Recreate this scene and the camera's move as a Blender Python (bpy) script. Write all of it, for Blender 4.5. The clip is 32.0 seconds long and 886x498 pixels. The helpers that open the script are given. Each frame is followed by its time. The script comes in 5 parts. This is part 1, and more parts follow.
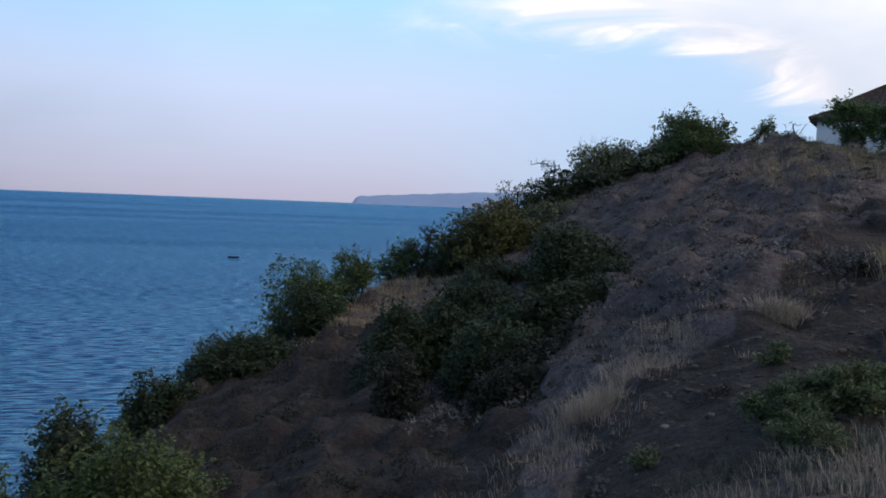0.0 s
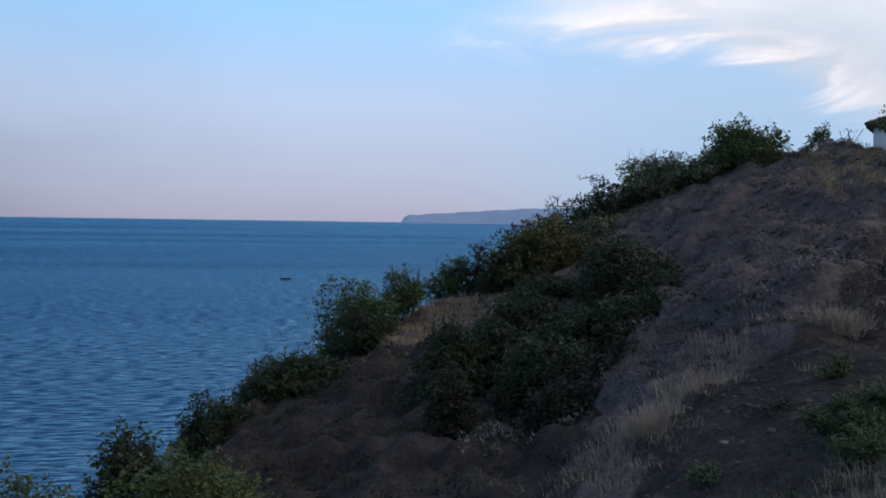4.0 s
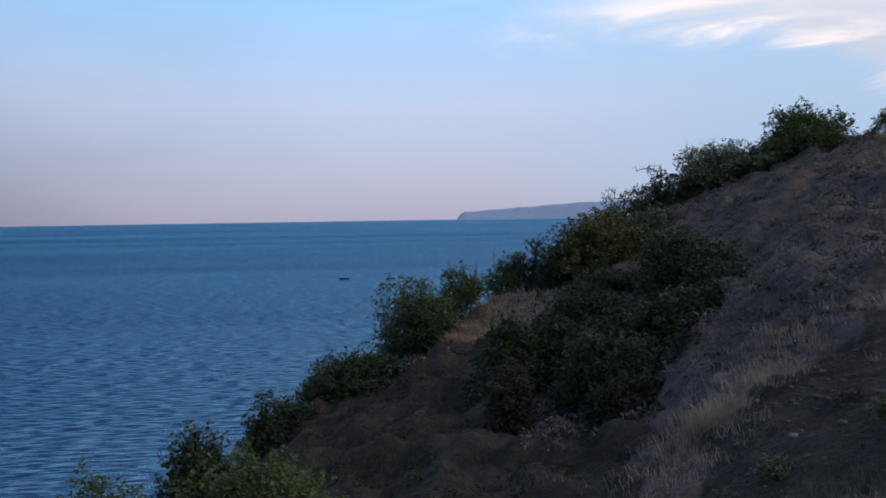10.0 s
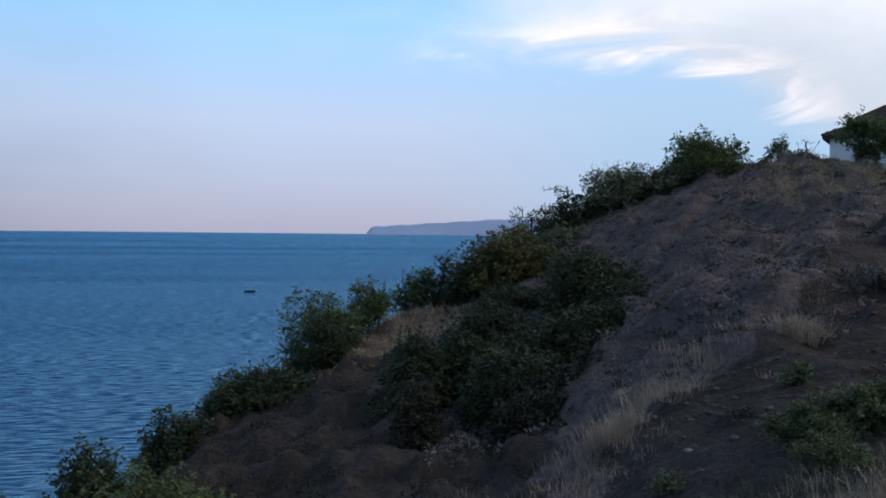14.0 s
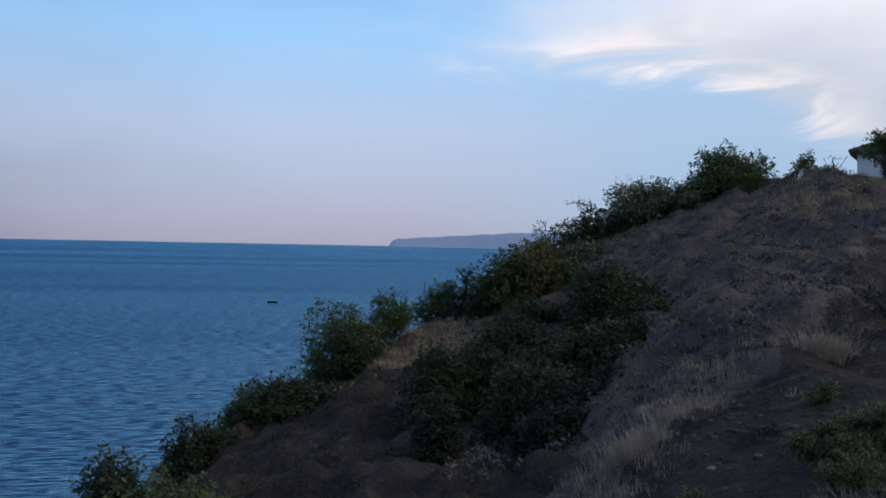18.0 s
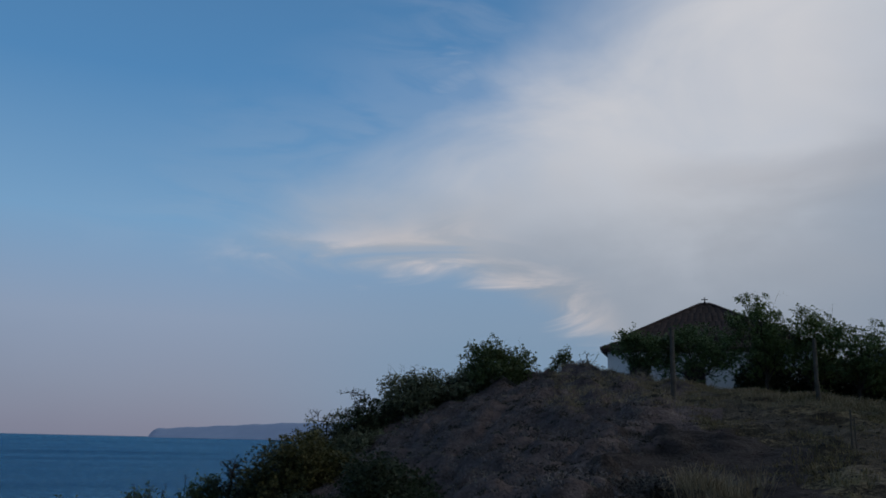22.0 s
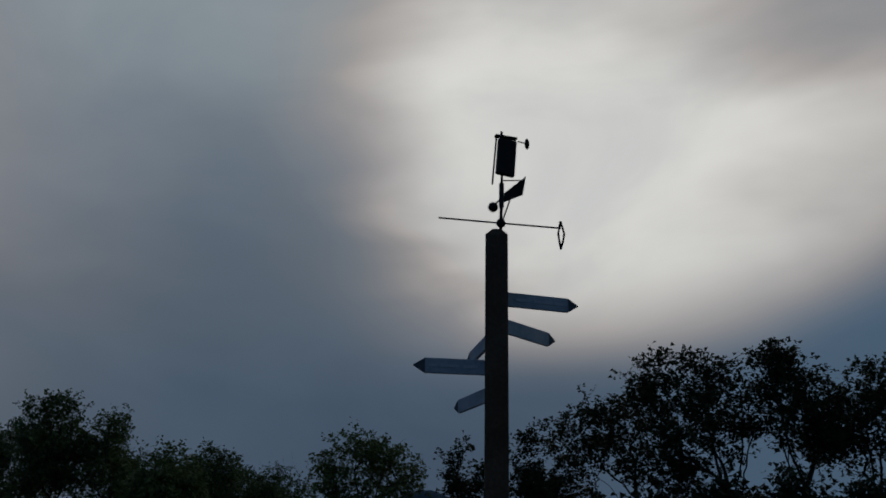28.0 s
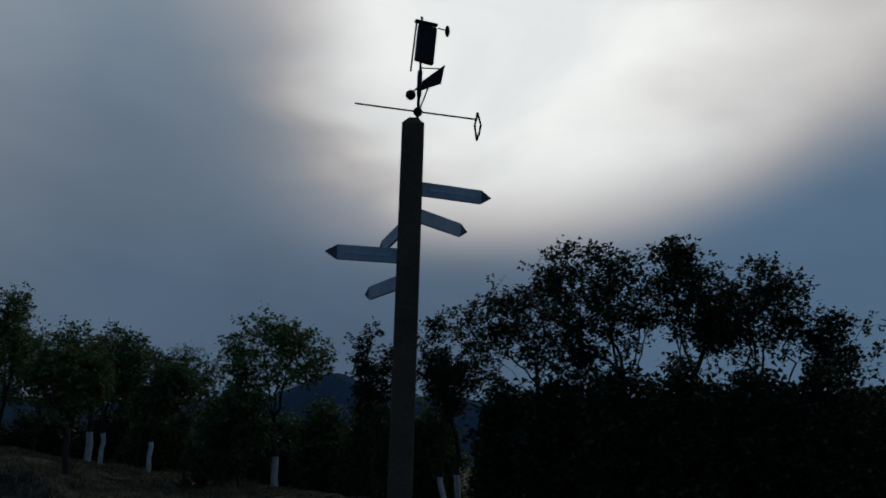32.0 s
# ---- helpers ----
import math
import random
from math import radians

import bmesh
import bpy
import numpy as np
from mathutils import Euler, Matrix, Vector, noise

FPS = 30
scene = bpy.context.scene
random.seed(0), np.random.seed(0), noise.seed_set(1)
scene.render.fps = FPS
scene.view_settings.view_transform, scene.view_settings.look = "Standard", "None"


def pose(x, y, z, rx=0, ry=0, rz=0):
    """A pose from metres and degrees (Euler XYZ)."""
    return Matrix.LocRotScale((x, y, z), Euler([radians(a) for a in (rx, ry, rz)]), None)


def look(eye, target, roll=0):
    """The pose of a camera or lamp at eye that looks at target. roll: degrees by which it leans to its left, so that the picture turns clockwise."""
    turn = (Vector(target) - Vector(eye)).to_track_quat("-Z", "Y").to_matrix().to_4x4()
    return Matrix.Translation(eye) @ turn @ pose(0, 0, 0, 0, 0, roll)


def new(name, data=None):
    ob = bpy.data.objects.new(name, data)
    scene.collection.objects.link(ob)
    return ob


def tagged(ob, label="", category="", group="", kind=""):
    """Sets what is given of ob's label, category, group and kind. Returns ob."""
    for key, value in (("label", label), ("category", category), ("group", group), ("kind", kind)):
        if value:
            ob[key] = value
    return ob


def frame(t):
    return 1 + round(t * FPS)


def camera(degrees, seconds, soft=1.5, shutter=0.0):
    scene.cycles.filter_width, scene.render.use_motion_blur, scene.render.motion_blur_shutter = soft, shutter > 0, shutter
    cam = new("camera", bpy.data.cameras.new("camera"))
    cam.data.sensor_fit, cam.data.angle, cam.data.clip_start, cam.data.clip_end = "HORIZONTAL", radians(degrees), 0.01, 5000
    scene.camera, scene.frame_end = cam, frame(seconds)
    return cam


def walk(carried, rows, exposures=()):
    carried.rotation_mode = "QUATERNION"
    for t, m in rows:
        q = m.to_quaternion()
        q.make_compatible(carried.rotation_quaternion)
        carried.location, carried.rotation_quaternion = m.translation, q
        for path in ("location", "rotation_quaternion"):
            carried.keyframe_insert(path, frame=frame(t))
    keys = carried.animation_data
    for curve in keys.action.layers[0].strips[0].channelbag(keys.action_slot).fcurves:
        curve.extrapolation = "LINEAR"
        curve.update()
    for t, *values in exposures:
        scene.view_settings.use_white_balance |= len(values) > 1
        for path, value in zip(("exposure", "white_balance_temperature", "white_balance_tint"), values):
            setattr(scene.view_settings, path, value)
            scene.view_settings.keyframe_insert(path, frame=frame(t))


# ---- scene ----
# The walk: one standing place above a coastal slope; the camera only turns.
EYE = 1.55
cam = camera(55.0, 32.0, soft=1.7)
# seconds, turn to the left, tilt, roll (degrees)
CAM_ROWS = [
    (0.0, 0.61, -3.09, -2.28),
    (0.5, 2.12, -1.97, -1.84),
    (1.0, 4.15, -4.70, -3.74),
    (1.5, 4.55, -2.60, -1.27),
    (2.0, 4.06, -1.69, -0.52),
    (2.5, 2.88, -1.15, -0.31),
    (3.0, 3.23, -1.36, 0.05),
    (3.5, 3.64, -1.56, -0.45),
    (5.5, 4.34, -3.33, -1.70),
    (6.0, 5.55, -2.10, -1.71),
    (6.5, 5.71, -2.07, -1.65),
    (7.0, 5.72, -1.59, -2.36),
    (7.5, 6.07, -1.56, -2.08),
    (8.0, 6.23, -1.38, -1.79),
    (8.5, 6.15, -1.25, -1.53),
    (9.0, 6.88, -1.20, -1.75),
    (9.5, 7.24, -1.88, -2.03),
    (10.0, 7.63, -2.20, 0.85),
    (10.5, 8.71, 0.42, -1.07),
    (11.0, 7.61, -2.97, -2.32),
    (11.5, 6.07, -4.34, -1.98),
    (12.0, 5.60, -3.53, -1.01),
    (12.5, 3.07, -2.23, -1.14),
    (13.0, 0.19, -1.25, -1.04),
    (13.5, 1.57, -1.22, -0.60),
    (15.5, 0.60, -1.09, -0.62),
    (16.0, -1.14, -2.93, -0.98),
    (16.5, -1.15, -1.79, -0.90),
    (17.0, 1.85, 0.35, -0.78),
    (17.5, 2.90, 0.99, -0.56),
    (18.0, 3.06, -0.36, -1.17),
    (18.5, 2.58, -0.92, -1.44),
    (19.0, 2.29, -0.40, -1.13),
    (19.5, 3.63, -1.24, -1.77),
    (20.0, 5.19, -0.50, -1.58),
    (20.5, 4.61, 1.34, -0.59),
    (21.0, 1.46, 5.49, -1.88),
    (21.5, -5.98, 9.77, -1.39),
    (22.0, -12.00, 12.62, -1.33),
    (22.5, -22.51, 13.80, -2.10),
    (23.0, -31.40, 12.13, -1.43),
    (23.5, -38.63, 10.61, -2.17),
    (24.0, -47.41, 6.59, -1.13),
    (24.5, -52.74, 6.85, -1.71),
    (26.5, -61.13, 8.26, -2.67),
    (27.0, -69.80, 12.15, 1.26),
    (27.5, -70.99, 18.73, 1.11),
    (28.0, -72.31, 20.73, 0.73),
    (28.5, -74.02, 19.03, 1.01),
    (29.0, -75.37, 17.36, 0.94),
    (29.5, -75.56, 18.13, 2.23),
    (30.0, -75.88, 17.27, 1.46),
    (30.5, -76.37, 15.39, 1.19),
    (31.0, -75.98, 14.80, 1.04),
    (31.5, -75.75, 15.86, 1.60),
    (32.0, -78.41, 13.19, 0.51),
]
# seconds, stops, white balance, tint
EXPO = [(0.0, 0.38, 6700, 13), (1.2, 0.36, 6650, 12), (2.5, 0.18, 6500, 11), (5.5, 0.16, 6600, 12), (9.0, 0.15, 6750, 15), (11.2, 0.25, 6750, 14), (11.6, 0.4, 6700, 13), (12.0, 0.44, 6700, 12), (12.5, 0.36, 6600, 11), (13.0, 0.22, 6500, 10),
        (16.0, 0.27, 6650, 12), (16.6, 0.14, 6600, 12), (17.0, 0.07, 6550, 11), (18.0, 0.05, 6600, 12), (19.0, 0.12, 6600, 13), (20.5, 0.10, 6550, 12), (21.0, -0.28, 6250, 9), (21.5, -0.60, 6280, 9),
        (22.0, -0.84, 6330, 9), (22.5, -0.92, 6330, 8), (23.0, -0.84, 6330, 6), (23.6, -0.58, 6600, 4), (24.0, -0.32, 6900, 2), (24.5, 0.05, 7300, 5),
        (26.5, -0.05, 6950, 18), (27.0, -0.68, 6850, 18), (27.5, -1.65, 6750, 14), (28.0, -2.12, 6330, 9), (29.0, -1.92, 6230, 8), (30.0, -1.90, 6180, 8), (31.0, -1.74, 6160, 8), (32.0, -1.68, 6150, 8)]
walk(cam, [(t, pose(0, 0.115 if t < 25 else 0.0, EYE, 90 + p, r, a)) for t, a, p, r in CAM_ROWS], EXPO)

SEA = -18.5
SUN_AZ, SUN_EL = -84.0, 25.0


def polar(az, r):
    """Ground plan point at a bearing (degrees to the left of north) and a distance from the standing place."""
    return -r * math.sin(radians(az)), r * math.cos(radians(az))


# ---- world and sun ----
def make_world():
    w = bpy.data.worlds.new("dusk_sky")
    scene.world = w
    w.use_nodes = True
    nt = w.node_tree
    nt.nodes.clear()

    def node(kind, **kw):
        n = nt.nodes.new(kind)
        for k, v in kw.items():
            n.inputs[k].default_value = v
        return n

    def m(op, a, b=None, c=None):
        n = nt.nodes.new("ShaderNodeMath")
        n.operation = op
        for i, v in enumerate((a, b, c)):
            if v is None:
                continue
            if isinstance(v, (int, float)):
                n.inputs[i].default_value = v
            else:
                nt.links.new(v, n.inputs[i])
        return n.outputs[0]

    def smooth(v, lo, hi):
        n = nt.nodes.new("ShaderNodeMapRange")
        n.interpolation_type = "SMOOTHSTEP"
        nt.links.new(v, n.inputs[0])
        n.inputs[1].default_value, n.inputs[2].default_value = lo, hi
        return n.outputs[0]

    def mix(f, a, b):
        n = nt.nodes.new("ShaderNodeMix")
        n.data_type = "RGBA"
        if isinstance(f, (int, float)):
            n.inputs[0].default_value = f
        else:
            nt.links.new(f, n.inputs[0])
        for i, v in ((6, a), (7, b)):
            if isinstance(v, tuple):
                n.inputs[i].default_value = (*v, 1)
            else:
                nt.links.new(v, n.inputs[i])
        return n.outputs[2]

    co = nt.nodes.new("ShaderNodeTexCoord")
    nrm = nt.nodes.new("ShaderNodeVectorMath")
    nrm.operation = "NORMALIZE"
    nt.links.new(co.outputs["Generated"], nrm.inputs[0])
    sep = nt.nodes.new("ShaderNodeSeparateXYZ")
    nt.links.new(nrm.outputs[0], sep.inputs[0])
    X, Y, Z = sep.outputs
    az = m("MULTIPLY", m("ARCTAN2", m("MULTIPLY", X, -1.0), Y), 57.2958)
    el = m("MULTIPLY", m("ARCSINE", Z), 57.2958)

    def fbm(sx, sy, scale, detail, rough, off=0.0, dist=0.0):
        """Noise over bearing and height, stretched as wind-drawn cloud is."""
        c = nt.nodes.new("ShaderNodeCombineXYZ")
        nt.links.new(m("MULTIPLY", az, sx), c.inputs[0])
        nt.links.new(m("MULTIPLY", el, sy), c.inputs[1])
        c.inputs[2].default_value = off
        n = node("ShaderNodeTexNoise", Scale=scale, Detail=detail, Roughness=rough, Distortion=dist)
        nt.links.new(c.outputs[0], n.inputs["Vector"])
        return n.outputs[0]

    ramp = nt.nodes.new("ShaderNodeValToRGB")
    nt.links.new(m("DIVIDE", m("ADD", el, 2.0), 62.0), ramp.inputs[0])
    stops = [(0.0, (.37, .41, .56)), (.035, (.42, .43, .58)), (.08, (.46, .52, .70)), (.15, (.50, .62, .85)), (.25, (.35, .66, 1.04)),
             (.40, (.16, .45, .88)), (.6, (.13, .33, .66)), (1.0, (.09, .24, .52))]
    while len(ramp.color_ramp.elements) < len(stops):
        ramp.color_ramp.elements.new(0.5)
    for e, (p, c) in zip(ramp.color_ramp.elements, stops):
        e.position, e.color = p, (*c, 1)
    sky = nt.nodes.new("ShaderNodeTexSky")
    sky.sky_type, sky.sun_disc = "NISHITA", False
    sky.sun_elevation, sky.sun_rotation = radians(SUN_EL), radians(-SUN_AZ)
    dim = nt.nodes.new("ShaderNodeVectorMath")
    dim.operation = "SCALE"
    dim.inputs[3].default_value = 0.07
    nt.links.new(sky.outputs[0], dim.inputs[0])
    clear = mix(0.12, ramp.outputs[0], dim.outputs[0])
    teal = m("MULTIPLY", smooth(az, 6.0, -16.0), smooth(el, 16.0, 4.0))
    clear = mix(m("MULTIPLY", teal, 0.75), clear, (.34, .53, .74))

    # cloud sheet
    big = fbm(0.05, 0.10, 1.0, 5, 0.55, 3.1, 0.6)
    fine = fbm(0.085, 0.34, 1.0, 6, 0.55, 7.7, 1.1)
    soft = fbm(0.05, 0.12, 1.0, 3, 0.45, 11.3, 0.3)
    wob = m("MULTIPLY", m("SUBTRACT", big, 0.5), 18.0)
    wob2 = m("MULTIPLY", m("SUBTRACT", fine, 0.5), 5.5)
    d1 = m("ADD", m("MULTIPLY", m("ADD", az, m("MULTIPLY", m("SUBTRACT", el, 11.0), 1.32)), -1.0), m("ADD", wob, 3.5))
    edge = m("SUBTRACT", 10.4, m("MULTIPLY", m("MAXIMUM", m("SUBTRACT", m("MULTIPLY", az, -1.0), 12.5), 0.0), 0.42))
    west = m("MULTIPLY", m("MAXIMUM", m("SUBTRACT", m("MULTIPLY", az, -1.0), 23.0), 0.0), 1.4)
    d2 = m("ADD", m("ADD", m("SUBTRACT", el, edge), west), wob2)
    cover = m("MULTIPLY", smooth(d1, -6.0, 14.0), smooth(d2, -0.5, 2.4))
    cover = m("MULTIPLY", cover, m("ADD", 0.62, m("MULTIPLY", big, 0.6)))
    veil = m("MULTIPLY", m("MULTIPLY", smooth(d1, -20.0, 4.0), smooth(el, 10.0, 16.0)), m("MULTIPLY", smooth(fine, .34, .62), .17))
    cover = m("MAXIMUM", cover, veil)
    # a lone puff in the blue
    puff = m("ADD", m("POWER", m("DIVIDE", m("ADD", az, 12.8), 2.6), 2.0), m("POWER", m("DIVIDE", m("SUBTRACT", el, 23.2), 2.2), 2.0))
    puff = m("MULTIPLY", smooth(m("ADD", puff, m("MULTIPLY", wob2, 0.9)), 1.6, -0.6), 0.3)
    cover = m("MINIMUM", m("MAXIMUM", cover, puff), 1.0)

    # distance from the veiled sun
    sx, sy = polar(SUN_AZ, math.cos(radians(SUN_EL)))
    sd = nt.nodes.new("ShaderNodeVectorMath")
    sd.operation = "DOT_PRODUCT"
    nt.links.new(nrm.outputs[0], sd.inputs[0])
    sd.inputs[1].default_value = (sx, sy, math.sin(radians(SUN_EL)))
    ang = m("MULTIPLY", m("ARCCOSINE", sd.outputs["Value"]), 57.2958)
    ang = m("ADD", ang, m("MULTIPLY", m("SUBTRACT", soft, 0.5), 26.0))
    # the bright veil: a soft flank to the south and a lower edge that climbs to the west
    drift = m("MULTIPLY", m("SUBTRACT", soft, 0.5), 9.0)
    flank = smooth(m("ADD", m("ADD", az, m("MULTIPLY", drift, 1.6)), m("MULTIPLY", m("SUBTRACT", el, 20.0), -0.12)), -55.5, -80.0)
    turn = m("MINIMUM", m("ADD", az, 86.0), 0.0)
    rim = m("SUBTRACT", m("SUBTRACT", el, 14.8), m("MULTIPLY", m("MULTIPLY", turn, turn), 0.012))
    rim = smooth(m("ADD", rim, m("MULTIPLY", drift, 0.35)), -5.5, 5.0)
    shelf = m("MULTIPLY", smooth(az, -88.0, -102.0), smooth(m("ADD", el, drift), 24.0, 31.0))
    heart = m("ADD", 0.50, m("MULTIPLY", smooth(ang, 23.0, 1.0), 0.50))
    glow = m("MULTIPLY", m("MULTIPLY", flank, rim), m("MULTIPLY", heart, m("SUBTRACT", 1.0, m("MULTIPLY", shelf, 0.45))))
    glow = m("MULTIPLY", glow, smooth(az, -140.0, -112.0))
    low = smooth(m("ADD", el, m("MULTIPLY", m("SUBTRACT", soft, 0.5), 16.0)), 8.0, 30.0)
    south = smooth(az, -58.0, -33.0)
    grey = mix(low, mix(south, mix(smooth(az, -74.0, -96.0), (.235, .35, .515), (.25, .41, .62)), (.54, .60, .70)), mix(south, (.54, .65, .78), (1.20, 1.165, 1.19)))
    grey = mix(m("MULTIPLY", smooth(m("ADD", el, drift), 22.0, 36.0), smooth(az, -34.0, -46.0)), grey, (1.08, 1.23, 1.32))
    # pale round patch high over the house
    px, py = polar(-28.5, math.cos(radians(22.5)))
    pd = nt.nodes.new("ShaderNodeVectorMath")
    pd.operation = "DOT_PRODUCT"
    nt.links.new(nrm.outputs[0], pd.inputs[0])
    pd.inputs[1].default_value = (px, py, math.sin(radians(22.5)))
    pa = m("ADD", m("MULTIPLY", m("ARCCOSINE", pd.outputs["Value"]), 57.2958), m("MULTIPLY", m("SUBTRACT", big, 0.5), 20.0))
    grey = mix(m("MULTIPLY", smooth(pa, 15.0, 1.0), 0.8), grey, (1.14, 1.11, 1.12))
    streak = smooth(fine, 0.42, 0.66)
    near_edge = m("MULTIPLY", smooth(d2, 6.0, 0.5), smooth(az, -26.0, -18.0))
    grey = mix(m("MULTIPLY", streak, near_edge), grey, (1.26, 1.09, 1.03))
    dusky = m("SUBTRACT", 1.0, m("ABSOLUTE", m("ADD", m("SUBTRACT", el, 17.4), m("MULTIPLY", wob2, 0.5))))
    dusky = m("MULTIPLY", smooth(dusky, -0.8, 0.8), m("MULTIPLY", smooth(az, -23.0, -30.0), smooth(az, -47.0, -38.0)))
    grey = mix(m("MULTIPLY", dusky, 0.22), grey, (.46, .48, .56))
    lit = mix(smooth(glow, 0.0, 0.5), grey, (1.50, 1.36, 1.28))
    lit = mix(smooth(glow, 0.25, 1.0), lit, (3.0, 2.92, 2.74))
    blend = mix(cover, clear, lit)
    # dusk: the sky dims overhead and away from the sunset
    away = m("MULTIPLY", smooth(el, 38.0, 64.0), 0.85)
    east = m("MULTIPLY", smooth(ang, 95.0, 140.0), 0.72)
    blend = mix(m("MAXIMUM", away, east), blend, (.05, .08, .14))
    bg = nt.nodes.new("ShaderNodeBackground")
    nt.links.new(blend, bg.inputs[0])
    bg.inputs[1].default_value = 1.0
    out = nt.nodes.new("ShaderNodeOutputWorld")
    nt.links.new(bg.outputs[0], out.inputs[0])


make_world()
sun = new("sun", bpy.data.lights.new("sun", "SUN"))
sun.data.energy, sun.data.angle, sun.data.color = 0.22, radians(25), (1.0, 0.93, 0.85)
sx, sy = polar(SUN_AZ, 1.0)
sun.matrix_world = look((sx * 60, sy * 60, 60 * math.tan(radians(SUN_EL))), (0, 0, 0))


# ---- materials ----
def material(name, stops, scale=3.0, fine=40.0, rough=0.9, bump=0.3, island=0.0, metal=0.0, objrand=0.0, spec=0.3, coords="Object"):
    """Noise at two scales through a colour ramp, with bump; island: variation from piece to piece inside one mesh."""
    mt = bpy.data.materials.new(name)
    mt.use_nodes = True
    nt = mt.node_tree
    b = nt.nodes["Principled BSDF"]
    b.inputs["Roughness"].default_value, b.inputs["Metallic"].default_value = rough, metal
    b.inputs["Specular IOR Level"].default_value = spec
    tc = nt.nodes.new("ShaderNodeTexCoord")
    n1 = nt.nodes.new("ShaderNodeTexNoise")
    n1.inputs["Scale"].default_value, n1.inputs["Detail"].default_value = scale, 6
    n2 = nt.nodes.new("ShaderNodeTexNoise")
    n2.inputs["Scale"].default_value, n2.inputs["Detail"].default_value = fine, 4
    for n in (n1, n2):
        nt.links.new(tc.outputs[coords], n.inputs["Vector"])
    add = nt.nodes.new("ShaderNodeMath")
    add.operation = "MULTIPLY_ADD"
    nt.links.new(n2.outputs[0], add.inputs[0])
    add.inputs[1].default_value = 0.45
    nt.links.new(n1.outputs[0], add.inputs[2])
    last = add.outputs[0]
    for amount, kind in ((island, "Random Per Island"), (objrand, "Random")):
        if amount:
            g = nt.nodes.new("ShaderNodeNewGeometry" if kind == "Random Per Island" else "ShaderNodeObjectInfo")
            a2 = nt.nodes.new("ShaderNodeMath")
            a2.operation = "MULTIPLY_ADD"
            nt.links.new(g.outputs[kind], a2.inputs[0])
            a2.inputs[1].default_value = amount
            nt.links.new(last, a2.inputs[2])
            last = a2.outputs[0]
    mr = nt.nodes.new("ShaderNodeMapRange")
    nt.links.new(last, mr.inputs[0])
    mr.inputs[1].default_value, mr.inputs[2].default_value = 0.42, 1.05 + island + objrand
    ramp = nt.nodes.new("ShaderNodeValToRGB")
    nt.links.new(mr.outputs[0], ramp.inputs[0])
    while len(ramp.color_ramp.elements) < len(stops):
        ramp.color_ramp.elements.new(0.5)
    for i, (e, c) in enumerate(zip(ramp.color_ramp.elements, stops)):
        e.position, e.color = i / max(1, len(stops) - 1), (*c, 1)
    nt.links.new(ramp.outputs[0], b.inputs["Base Color"])
    if bump:
        bp = nt.nodes.new("ShaderNodeBump")
        bp.inputs["Strength"].default_value, bp.inputs["Distance"].default_value = bump, 0.03
        nt.links.new(add.outputs[0], bp.inputs["Height"])
        nt.links.new(bp.outputs[0], b.inputs["Normal"])
    return mt


def leaf_material(name, dark, mid, light):
    mt = material(name, (dark, mid, light), scale=0.9, fine=9.0, rough=0.6, bump=0.0, island=0.5, spec=0.25)
    nt = mt.node_tree
    b = nt.nodes["Principled BSDF"]
    tr = nt.nodes.new("ShaderNodeBsdfTranslucent")
    nt.links.new(b.inputs["Base Color"].links[0].from_socket, tr.inputs[0])
    mx = nt.nodes.new("ShaderNodeMixShader")
    mx.inputs[0].default_value = 0.2
    nt.links.new(b.outputs[0], mx.inputs[1])
    nt.links.new(tr.outputs[0], mx.inputs[2])
    nt.links.new(mx.outputs[0], nt.nodes["Material Output"].inputs[0])
    return mt


